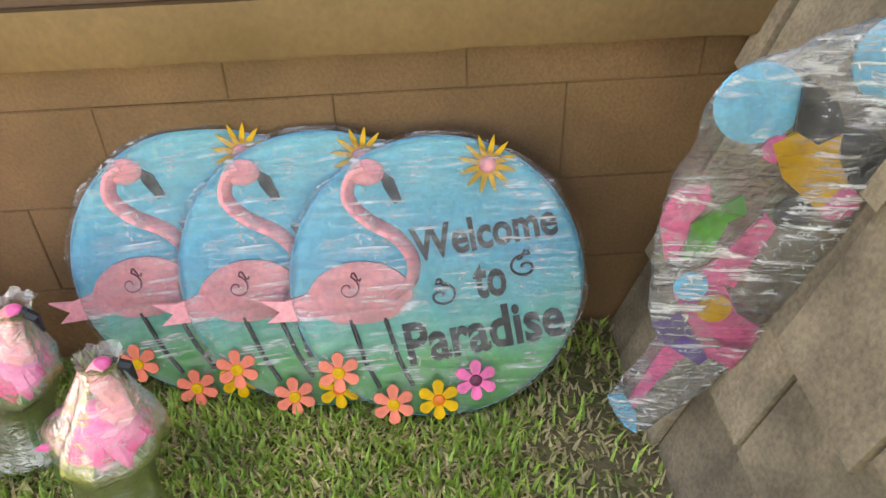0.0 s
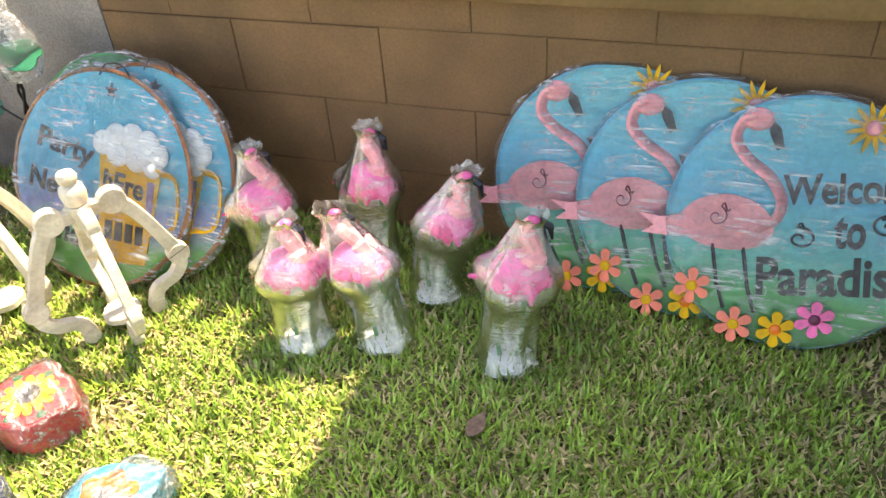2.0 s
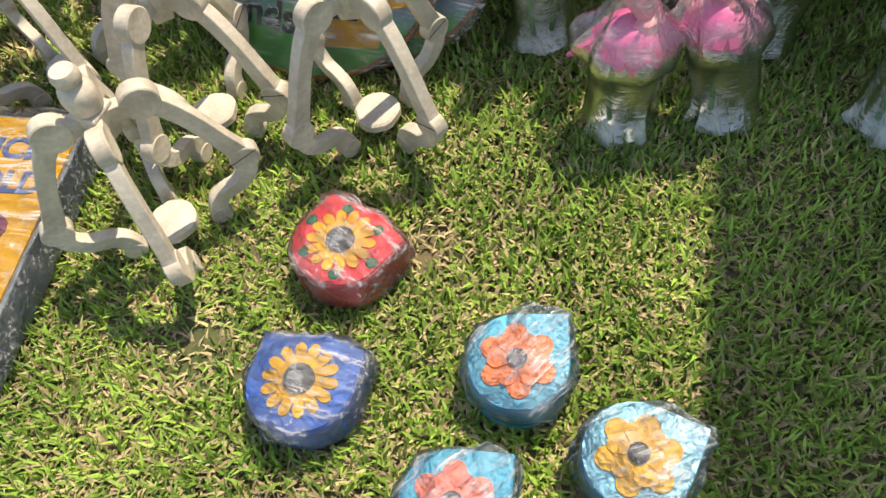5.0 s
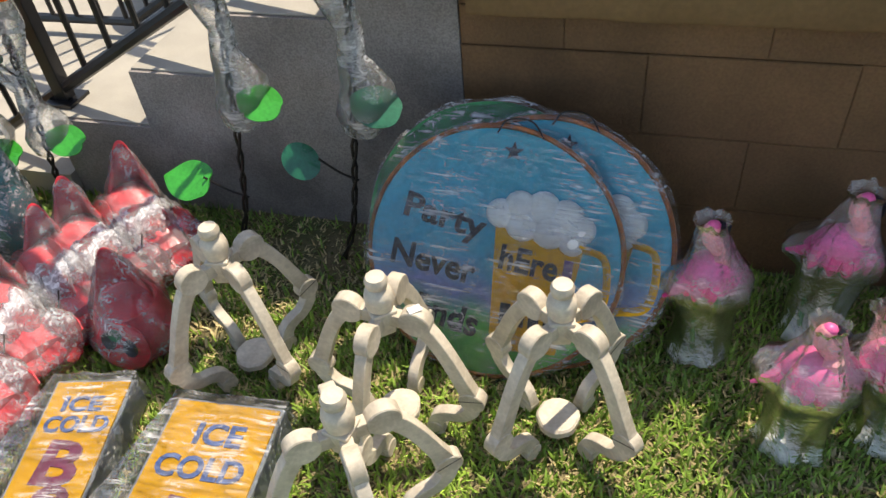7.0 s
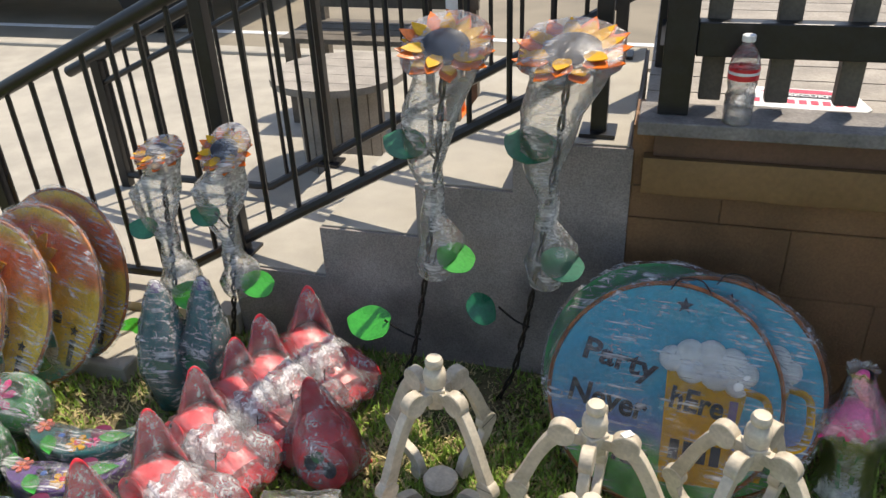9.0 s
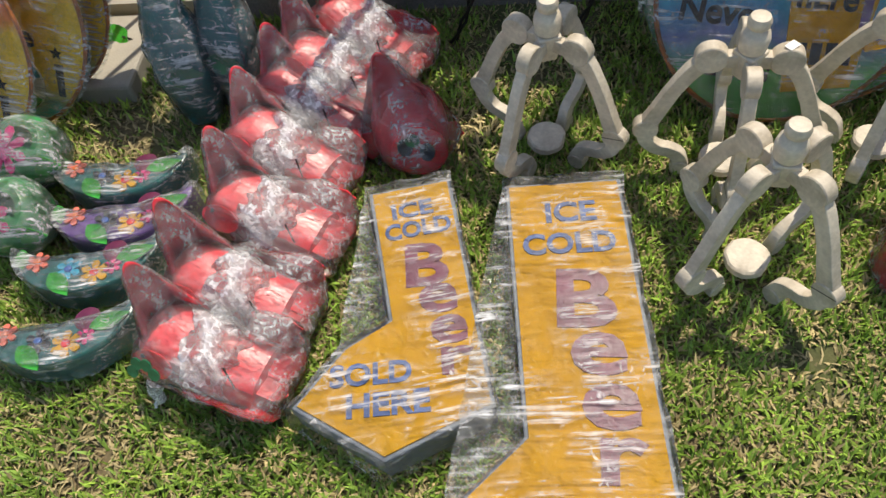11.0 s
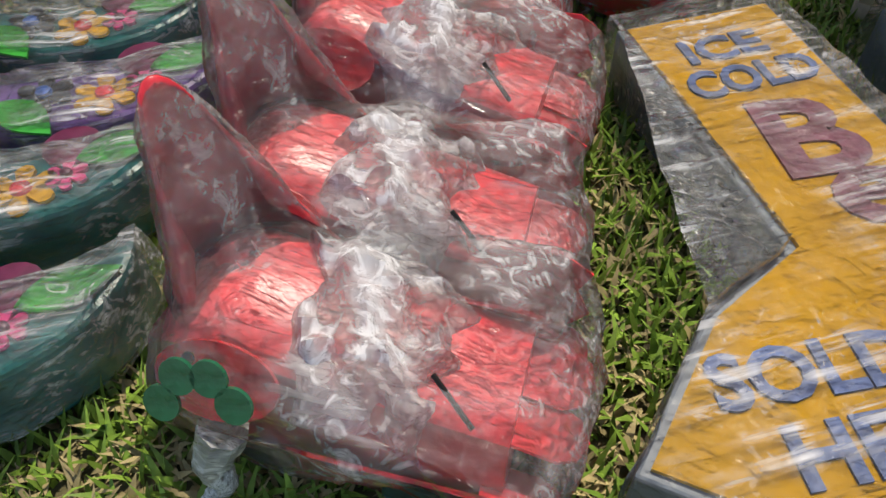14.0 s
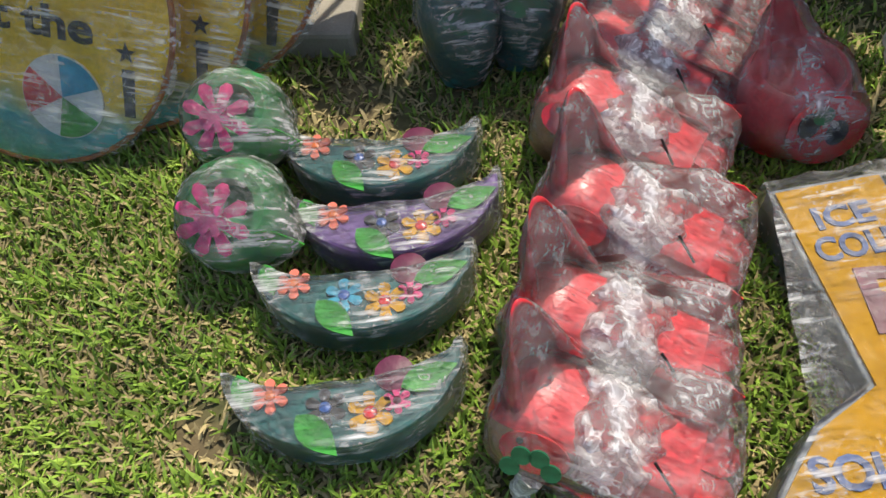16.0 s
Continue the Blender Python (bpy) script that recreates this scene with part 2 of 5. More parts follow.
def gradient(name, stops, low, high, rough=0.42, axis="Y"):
    """Blends one colour into the next over an object's own height, as in the hand-blended paint of the signs."""
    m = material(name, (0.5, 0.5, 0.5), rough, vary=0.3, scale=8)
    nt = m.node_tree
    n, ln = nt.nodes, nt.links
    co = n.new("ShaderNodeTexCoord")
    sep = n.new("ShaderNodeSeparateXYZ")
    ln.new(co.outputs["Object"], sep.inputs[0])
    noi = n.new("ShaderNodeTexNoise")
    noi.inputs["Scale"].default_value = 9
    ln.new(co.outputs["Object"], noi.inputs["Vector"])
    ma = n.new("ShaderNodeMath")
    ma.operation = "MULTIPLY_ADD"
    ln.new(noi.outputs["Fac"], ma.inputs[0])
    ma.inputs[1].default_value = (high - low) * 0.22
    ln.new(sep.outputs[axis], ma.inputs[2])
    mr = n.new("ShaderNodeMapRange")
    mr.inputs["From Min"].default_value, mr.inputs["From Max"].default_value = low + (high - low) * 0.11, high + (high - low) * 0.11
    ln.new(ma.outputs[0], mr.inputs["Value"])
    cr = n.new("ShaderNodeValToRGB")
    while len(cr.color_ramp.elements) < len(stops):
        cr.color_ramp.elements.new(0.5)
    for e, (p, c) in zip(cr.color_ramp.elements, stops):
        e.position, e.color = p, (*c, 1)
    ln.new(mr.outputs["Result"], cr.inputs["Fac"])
    hs = next(q for q in n if q.type == "HUE_SAT")
    ln.new(cr.outputs["Color"], hs.inputs["Color"])
    return m


PARADISE = gradient("sea_to_meadow_paint", [(0.0, (0.03, 0.26, 0.05)), (0.22, (0.06, 0.4, 0.12)), (0.36, (0.09, 0.5, 0.42)), (0.6, (0.04, 0.42, 0.6)), (1.0, (0.1, 0.55, 0.62))], -0.3, 0.3)
PARTY = gradient("night_to_sky_paint", [(0.0, (0.04, 0.27, 0.03)), (0.2, (0.09, 0.42, 0.07)), (0.34, (0.2, 0.25, 0.55)), (0.5, (0.04, 0.4, 0.58)), (1.0, (0.02, 0.44, 0.56))], -0.29, 0.29)
BEACH = gradient("sunset_paint", [(0.0, (0.03, 0.32, 0.14)), (0.15, (0.05, 0.4, 0.42)), (0.26, (0.9, 0.6, 0.02)), (0.6, (0.92, 0.58, 0.02)), (0.68, (0.9, 0.25, 0.04)), (0.84, (0.85, 0.14, 0.04)), (0.93, (0.9, 0.6, 0.04))], -0.32, 0.32)
PINKFADE = gradient("pink_to_white_paint", [(0.0, (0.75, 0.72, 0.68)), (0.3, (0.85, 0.3, 0.42)), (0.7, (0.88, 0.12, 0.32)), (1.0, (0.85, 0.55, 0.55))], 0.1, 0.4, axis="Z")
TAN = material("tan_body_paint", (0.42, 0.2, 0.1), 0.5, vary=0.35, scale=14)
BELLY = material("dull_red_body_sides", (0.4, 0.05, 0.05), 0.45, vary=0.4, scale=12)
# Red that runs darker towards the bottom and paler at the top.
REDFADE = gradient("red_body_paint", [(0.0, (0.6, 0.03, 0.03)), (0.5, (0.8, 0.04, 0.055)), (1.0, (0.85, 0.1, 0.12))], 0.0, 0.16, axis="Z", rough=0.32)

# ---- builders ----


def thing(name, label, category, m=None, group="", kind=""):
    ob = new(name)
    ob.empty_display_size = 0.05
    if m is not None:
        ob.matrix_world = m
    return tagged(ob, label, category, group, kind)


def finish(bm, smooth=True):
    bmesh.ops.recalc_face_normals(bm, faces=bm.faces)
    for f in bm.faces:
        f.smooth = smooth
    return bm


def part(name, bm, mat, parent=None, label="", m=None, smooth=True, bevel=0.0):
    """One mesh object made from bm, under a thing or a part."""
    finish(bm, smooth)
    me = bpy.data.meshes.new(name)
    bm.to_mesh(me)
    bm.free()
    for q in mat if isinstance(mat, (list, tuple)) else [mat]:
        me.materials.append(q)
    ob = new(name, me)
    if smooth:
        me.set_sharp_from_angle(angle=radians(40))
    if parent is not None:
        ob.parent = parent
    if m is not None:
        ob.matrix_basis = m
    if bevel:
        mod = ob.modifiers.new("worn_edges", "BEVEL")
        mod.width, mod.segments, mod.limit_method = bevel, 2, "ANGLE"
    if label:
        tagged(ob, label)
    return ob


def add(bm, other):
    """Join other into bm."""
    me = bpy.data.meshes.new("tmp")
    other.to_mesh(me)
    other.free()
    bm.from_mesh(me)
    bpy.data.meshes.remove(me)
    return bm


def box(x0, x1, y0, y1, z0, z1, bm=None):
    bm = bm or bmesh.new()
    v = [bm.verts.new((x, y, z)) for x in (x0, x1) for y in (y0, y1) for z in (z0, z1)]
    for q in ((0, 1, 3, 2), (4, 6, 7, 5), (0, 4, 5, 1), (2, 3, 7, 6), (0, 2, 6, 4), (1, 5, 7, 3)):
        bm.faces.new([v[i] for i in q])
    return bm


def prism(outline, z0, z1, bm=None, mat_index=0):
    """A plate with a flat outline in x, y."""
    bm = bm or bmesh.new()
    a = [bm.verts.new((x, y, z0)) for x, y in outline]
    b = [bm.verts.new((x, y, z1)) for x, y in outline]
    n = len(outline)
    fs = [bm.faces.new(b), bm.faces.new(a[::-1])]
    for i in range(n):
        fs.append(bm.faces.new((a[i], a[(i + 1) % n], b[(i + 1) % n], b[i])))
    for f in fs:
        f.material_index = mat_index
    return bm


def lathe(profile, seg=20, bm=None, mat_index=0, wob=0.0):
    """A turned body from (radius, height) pairs."""
    bm = bm or bmesh.new()
    rings = []
    for r, z in profile:
        rings.append([bm.verts.new((r * math.cos(a) * (1 + wob * noise.noise((math.cos(a) * 2, math.sin(a) * 2, z * 14))), r * math.sin(a) * (1 + wob * noise.noise((math.sin(a) * 2, 5 + math.cos(a) * 2, z * 14))), z)) for a in (2 * math.pi * i / seg for i in range(seg))])
    for p, q in zip(rings, rings[1:]):
        for i in range(seg):
            bm.faces.new((p[i], p[(i + 1) % seg], q[(i + 1) % seg], q[i])).material_index = mat_index
    for ring in (rings[0][::-1], rings[-1]):
        bm.faces.new(ring).material_index = mat_index
    return bm


def tube(points, radii, seg=8, bm=None, mat_index=0, flat=1.0):
    """A rod or limb along points, with a radius at each."""
    bm = bm or bmesh.new()
    pts = [Vector(p) for p in points]
    radii = radii if isinstance(radii, (list, tuple)) else [radii] * len(pts)
    rings, side = [], None
    for i, p in enumerate(pts):
        d = (pts[min(i + 1, len(pts) - 1)] - pts[max(i - 1, 0)]).normalized()
        if side is None:
            side = d.orthogonal().normalized()
        side = (side - d * side.dot(d)).normalized()
        up = d.cross(side)
        rings.append([bm.verts.new(p + radii[i] * (side * math.cos(a) + up * math.sin(a) * flat)) for a in (2 * math.pi * k / seg for k in range(seg))])
    for p, q in zip(rings, rings[1:]):
        for k in range(seg):
            bm.faces.new((p[k], p[(k + 1) % seg], q[(k + 1) % seg], q[k])).material_index = mat_index
    for ring in (rings[0][::-1], rings[-1]):
        bm.faces.new(ring).material_index = mat_index
    return bm


def ball(c, r, seg=14, bm=None, mat_index=0, turn=None):
    """A rounded body, r may be three radii."""
    bm = bm or bmesh.new()
    r = r if isinstance(r, (list, tuple)) else (r, r, r)
    m = Matrix.Translation(c) @ (turn or Matrix()) @ Matrix.Diagonal((*r, 1))
    got = bmesh.ops.create_uvsphere(bm, u_segments=seg, v_segments=max(6, seg // 2 + 2), radius=1, matrix=m)
    for f in {f for v in got["verts"] for f in v.link_faces}:
        f.material_index = mat_index
    return bm


def curve(points, steps=6):
    """A smooth line through the points (Catmull-Rom)."""
    p = [Vector(q) for q in points]
    p = [2 * p[0] - p[1], *p, 2 * p[-1] - p[-2]]
    out = []
    for i in range(1, len(p) - 2):
        for k in range(steps):
            t = k / steps
            out.append(0.5 * (2 * p[i] + (p[i + 1] - p[i - 1]) * t + (2 * p[i - 1] - 5 * p[i] + 4 * p[i + 1] - p[i + 2]) * t * t + (3 * p[i] - p[i - 1] - 3 * p[i + 1] + p[i + 2]) * t ** 3))
    out.append(p[-2])
    return out


def flower(petals, r, inner=0.35, fat=0.5, steps=5, phase=0.0, point=False):
    """The outline of a flower."""
    out = []
    for i in range(petals):
        for k in range(steps):
            t = k / steps
            s = (1 - abs(2 * t - 1)) if point else math.sin(math.pi * t) ** fat
            a = 2 * math.pi * (i + t) / petals + phase
            out.append(((inner + (1 - inner) * s) * r * math.cos(a), (inner + (1 - inner) * s) * r * math.sin(a)))
    return out


def disc_outline(r, n=64, wob=0.0, seed=0.0):
    return [(r * (1 + wob * noise.noise((math.cos(a) * 3, math.sin(a) * 3, seed))) * math.cos(a), r * (1 + wob * noise.noise((math.cos(a) * 3, math.sin(a) * 3, seed))) * math.sin(a)) for a in (2 * math.pi * i / n for i in range(n))]


def leaf_outline(length, width, n=14):
    top = [(length * i / n, width / 2 * math.sin(math.pi * (i / n) ** 0.8)) for i in range(n + 1)]
    return top + [(x, -y) for x, y in top[-2:0:-1]]


def shift(outline, x=0.0, y=0.0, turn=0.0, k=1.0):
    c, s = math.cos(radians(turn)), math.sin(radians(turn))
    return [(x + k * (a * c - b * s), y + k * (a * s + b * c)) for a, b in outline]


def text_bm(body, size, thick=0.0012, shear=0.0, wide=1.0):
    """Raised lettering in the built-in font, centred, lying in x, y."""
    cu = bpy.data.curves.new("lettering", "FONT")
    cu.body, cu.size, cu.extrude, cu.shear = body, size, thick, shear
    cu.align_x, cu.align_y = "CENTER", "CENTER"
    cu.resolution_u, cu.offset = 3, size * 0.028
    ob = bpy.data.objects.new("lettering", cu)
    scene.collection.objects.link(ob)
    dg = bpy.context.evaluated_depsgraph_get()
    me = bpy.data.meshes.new_from_object(ob.evaluated_get(dg))
    bm = bmesh.new()
    bm.from_mesh(me)
    bmesh.ops.transform(bm, matrix=Matrix.Diagonal((wide, 1, 1, 1)), verts=bm.verts)
    bpy.data.objects.remove(ob)
    bpy.data.meshes.remove(me)
    bpy.data.curves.remove(cu)
    return bm


def film_hull(points, grow=0.008, crumple=0.008, seed=0.0, cuts=2):
    """Stretch film pulled tight round points: their hull, subdivided and crumpled."""
    bm = bmesh.new()
    for p in points:
        bm.verts.new(p)
    got = bmesh.ops.convex_hull(bm, input=bm.verts)
    dead = {g for g in got["geom_interior"] + got["geom_unused"] if isinstance(g, bmesh.types.BMVert)}
    bmesh.ops.delete(bm, geom=list(dead), context="VERTS")
    for _ in range(cuts):
        long = [e for e in bm.edges if e.calc_length() > 0.022]
        bmesh.ops.subdivide_edges(bm, edges=long, cuts=1)
        bmesh.ops.triangulate(bm, faces=[f for f in bm.faces if len(f.verts) > 4])
    bmesh.ops.smooth_vert(bm, verts=bm.verts, factor=0.5, use_axis_x=True, use_axis_y=True, use_axis_z=True)
    bm.normal_update()
    for v in bm.verts:
        s = noise.noise(v.co * 22 + Vector((seed, 0, 0))) + 0.6 * noise.noise(v.co * 55 + Vector((0, seed, 0)))
        v.co += v.normal * (grow + crumple * s)
    return bm


def verts_of(ob, names=()):
    """The corners of a thing's meshes, or of its parts so named, in its own space."""
    bpy.context.view_layer.update()
    inv = ob.matrix_world.inverted()
    out = []
    for o in (ob, *ob.children_recursive):
        if o.type == "MESH" and (not names or o.name.split(".")[0] in names):
            m = inv @ o.matrix_world
            out += [m @ v.co for v in o.data.vertices]
    return out


def film(ob, mat=None, grow=0.006, crumple=0.008, cuts=2, seed=0.0):
    w = part("plastic_wrap", film_hull(verts_of(ob), grow, crumple, seed, cuts), mat or WRAP, ob, "crumpled clear stretch film")
    return w

# ---- ground and house ----
WALL_Y = 2.05


def structure(name, bm, mat, label, category, smooth=False, bevel=0.0):
    return tagged(part(name, bm, mat, None, "", None, smooth, bevel), label, category, "", "structure")


def ground_sheet():
    bm = bmesh.new()
    n = 70
    xs = [-60, -25, -12, -7] + [-5 + 7.5 * i / n for i in range(n + 1)] + [5, 10, 25, 60]
    ys = [-60, -25, -8, -3] + [-1.2 + 3.4 * i / 40 for i in range(41)] + [4, 8, 25, 60]
    rows = [[bm.verts.new((x, y, (0.012 * noise.noise((x * 2.2, y * 2.2, 0)) + 0.006 * noise.noise((x * 9, y * 9, 3)) - 0.012) if -5 <= x <= 2.5 and -1.2 <= y <= 2.2 else -0.02)) for y in ys] for x in xs]
    for i in range(len(xs) - 1):
        for j in range(len(ys) - 1):
            bm.faces.new((rows[i][j], rows[i + 1][j], rows[i + 1][j + 1], rows[i][j + 1]))
    return structure("ground", bm, SOIL, "dry soil and thatch under a mown lawn", "ground", True)


ground_sheet()
BARE = [(-3.05, 1.62, 0.2), (0.37, 1.6, 0.2), (0.38, 1.85, 0.2), (-2.9, 0.8, 0.09), (-2.05, 1.9, 0.22), (-2.6, 1.85, 0.2), (-2.2, 1.6, 0.1), (-1.2, 1.25, 0.07), (-1.55, 1.0, 0.09), (-3.2, 1.0, 0.08)]


def grass(name, count, seed, mat, dry, label):
    rng = np.random.default_rng(seed)
    x = rng.uniform(-4.3, 1.0, count)
    y = np.where(rng.random(count) < 0.86, rng.uniform(0.25, 2.03, count), rng.uniform(-0.9, 0.25, count))
    keep = np.ones(count, bool)
    for bx, by, br in BARE:
        d = np.hypot(x - bx, y - by) / br
        keep &= (d > 1) | (rng.random(count) < (d ** 2) * 0.6 + (0.5 if dry else 0.1))
    keep &= ~((x > 0.44) & (y > 1.2)) & ~((x < -3.08) & (x > -3.42) & (y > 1.73))
    x, y = x[keep], y[keep]
    c = len(x)
    ang = rng.uniform(0, 2 * np.pi, c)
    ln = rng.uniform(0.013, 0.038, c) * (0.8 if dry else 1)
    wd = rng.uniform(0.0018, 0.0042, c)
    tilt = rng.uniform(0.25, 1.25, c) if not dry else rng.uniform(0.9, 1.5, c)
    dx, dy = np.cos(ang), np.sin(ang)
    base = np.stack([x, y, np.full(c, -0.012)], 1)
    side = np.stack([-dy, dx, np.zeros(c)], 1) * wd[:, None]
    mid = base + np.stack([dx * np.sin(tilt * 0.6), dy * np.sin(tilt * 0.6), np.cos(tilt * 0.6)], 1) * (ln * 0.6)[:, None]
    tip = mid + np.stack([dx * np.sin(tilt), dy * np.sin(tilt), np.cos(tilt)], 1) * (ln * 0.6)[:, None]
    co = np.stack([base - side, base + side, mid - side * 0.8, mid + side * 0.8, tip], 1).reshape(-1, 3)
    i = np.arange(c) * 5
    quads = np.stack([i, i + 1, i + 3, i + 2], 1)
    tris = np.stack([i + 2, i + 3, i + 4], 1)
    me = bpy.data.meshes.new(name)
    me.vertices.add(len(co))
    me.vertices.foreach_set("co", co.ravel())
    loops = np.concatenate([quads.ravel(), tris.ravel()])
    me.loops.add(len(loops))
    me.loops.foreach_set("vertex_index", loops)
    me.polygons.add(2 * c)
    me.polygons.foreach_set("loop_start", np.concatenate([np.arange(c) * 4, 4 * c + np.arange(c) * 3]))
    me.update(calc_edges=True)
    me.validate()
    me.materials.append(mat)
    tagged(new(name, me), label, "grass", "", "stuff")


grass("grass", 205000, 3, GRASS, False, "short green lawn grass in uneven tufts")
grass("dry_grass", 140000, 4, STRAW, True, "dry straw coloured blades lying between green grass")


def house():
    structure("wall_house", box(-1.66, 3.2, WALL_Y + 0.005, WALL_Y + 0.2, -0.1, 0.79), BROWN, "brown painted concrete block wall under the deck", "wall")
    # lip board, fascia, plank on top
    for name, b, mat, lab in (("trim_fascia", box(-1.61, 3.2, WALL_Y - 0.02, WALL_Y + 0.02, 0.7225, 0.788), BOARD_DARK, "red brown fascia board under the deck edge"), ("trim_ledge", box(-1.65, 3.2, WALL_Y - 0.06, WALL_Y + 0.09, 0.7885, 0.822), LEDGE, "weathered grey plank capping the deck edge")):
        structure(name, b, mat, lab, "trim", bevel=0.003)
    deck = structure("floor_deck", box(-1.64, 3.2, WALL_Y + 0.205, 4.6, 0.72, 0.775), BALWOOD, "deck of weathered grey planks in sunlight", "deck floor")
    y = WALL_Y + 0.1
    while y < 4.5:
        part("plank", box(-1.64, 3.2, y, y + 0.132, 0.776, 0.803), DECKWOOD, deck, smooth=False)
        y += 0.14
    # added, unseen: a roof slab placed to shade one end of the lawn, and a wall behind
    structure("roof_porch", box(-0.12, 4.5, 2.07, 5.6, 2.6, 2.72), BOARD, "unseen tan roof slab over the deck, set to shade the lawn", "roof")
    structure("wall_back", box(0.2, 4.5, 4.62, 4.8, 0.0, 2.6), BROWN, "unseen brown wall added behind the deck, under the roof slab", "wall")


house()


def lip_edge():
    """The lip board, its lower edge thick with old paint that has run and dried."""
    bm = bmesh.new()
    prev = None
    n = 400
    for i in range(n + 1):
        x = -1.63 + 4.83 * i / n
        z = 0.628 - 0.0035 * noise.noise((x * 9, 0, 0)) - 0.004 * max(0.0, noise.noise((x * 38, 3, 0)))
        y = WALL_Y - 0.035 + 0.0015 * noise.noise((x * 20, 7, 0))
        ring = [bm.verts.new(p) for p in ((x, y, 0.722), (x, y, z + 0.006), (x, y + 0.003, z), (x, WALL_Y + 0.004, z + 0.004), (x, WALL_Y + 0.004, 0.722))]
        if prev:
            for k in range(5):
                bm.faces.new((prev[k], prev[(k + 1) % 5], ring[(k + 1) % 5], ring[k]))
        prev = ring
    structure("trim_board", bm, BOARD, "tan painted lip board over the block wall", "trim", True)


lip_edge()


def block(parent, x0, x1, z0, z1, seed, gap):
    rng = random.Random(seed)
    d = WALL_Y - rng.uniform(0.0, 0.0035)
    bm = box(x0 + 0.0005, x1 - 0.0005, d, WALL_Y + 0.02, z0 + 0.0005, z1 - gap)
    e = [q for q in bm.edges if all(v.co.y < WALL_Y + 0.01 for v in q.verts)]
    bmesh.ops.bevel(bm, geom=e, offset=0.0018, segments=2, affect="EDGES")
    return part("block", bm, BROWN, parent, smooth=False)


wall = bpy.data.objects["wall_house"]
for row, (z0, z1, joint) in enumerate(((-0.04, 0.168, -1.66), (0.168, 0.355, -1.83), (0.355, 0.547, -1.66), (0.547, 0.634, -1.83))):
    x = joint
    while x < 1.4:
        x1 = min(x + 0.395, 1.6)
        block(wall, max(x, -1.655), x1, z0, z1, int(x * 100) + row * 7, 0.0035 if row == 2 and x < -0.9 else 0.0005)
        x = x1


def steps():
    st = thing("concrete_steps", "grey rendered concrete steps with pale sunlit treads", "steps", kind="structure")
    levels = [(-2.85, 0.258), (-2.528, 0.427), (-2.226, 0.592), (-1.955, 0.735)]
    for (x0, z), x1 in zip(levels, [-2.528, -2.226, -1.955, -1.665]):
        b = box(x0, x1 if x1 < -1.7 else -1.6555, WALL_Y - 0.006, 2.96, -0.1, z - 0.006)
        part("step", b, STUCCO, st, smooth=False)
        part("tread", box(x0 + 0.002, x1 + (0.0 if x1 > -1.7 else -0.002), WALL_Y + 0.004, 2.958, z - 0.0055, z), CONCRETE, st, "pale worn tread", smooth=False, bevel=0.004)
    structure("pavement", box(-14.0, -2.852, 2.02, 4.9, -0.1, 0.075), CONCRETE, "pale concrete walk beside the steps", "pavement")
    structure("pavement_pad", box(-3.42, -3.08, 1.73, 2.018, -0.1, 0.045), CONCRETE, "pale concrete pad at the lawn edge", "pavement", bevel=0.01)
    structure("pavement_far", box(-2.85, 12.0, 2.965, 4.9, -0.1, 0.075), CONCRETE, "pale concrete walk behind the steps", "pavement")
    structure("kerb", box(-30, 12, 4.902, 5.06, -0.1, 0.1), CONCRETE, "pale concrete kerb along the road", "kerb", bevel=0.02)
    structure("road", box(-30, 30, 5.062, 20, -0.1, 0.0), ASPHALT, "sunlit tan asphalt road", "road")
    structure("road_line", box(-30, 12, 5.75, 5.83, 0.0, 0.004), WHITE, "white painted line on the road", "road marking")


steps()


def stair_rail(y, label, left=-3.75):
    r = thing("stair_railing", label, "railing", kind="structure")
    low = lambda x: max(0.13, 0.295 + (x + 2.85) * 0.565)
    top = lambda x: 1.095 + (x + 2.85) * (0.565 if x > -2.85 else 0.445)
    part("bottom_rail", tube([(x, y, low(x)) for x in (left, -3.14, -1.72)], 0.018, 8), BLACK, r)
    part("top_rail", tube([(x, y, top(x)) for x in (left - 0.15, -2.85, -1.72)], 0.024, 10), BLACK, r)
    part("middle_rail", tube([(x, y, top(x) - 0.11) for x in (left, -2.85, -1.72)], 0.013, 8), BLACK, r) if y > 2.5 else None
    for x in (-2.85, -1.75):
        zf = 0.258 if x < -2 else 0.735
        p = part("post", box(x - 0.02, x + 0.02, y - 0.02, y + 0.02, zf, top(x)), BLACK, r, smooth=False, bevel=0.003)
        part("base_plate", box(x - 0.045, x + 0.045, y - 0.045, y + 0.045, zf + 0.001, zf + 0.011), BLACK, p, smooth=False)
    x = left + 0.04
    while x < -1.8:
        if abs(x + 2.85) > 0.05:
            part("baluster", tube([(x, y, low(x)), (x, y, top(x))], 0.0085, 6), BLACK, r)
        x += 0.108
    p = part("post", box(left - 0.02, left + 0.02, y - 0.02, y + 0.02, 0.04, top(left)), BLACK, r, smooth=False)


stair_rail(2.13, "black metal stair railing with round balusters")
stair_rail(2.85, "black metal railing across the far side of the steps", -3.85)


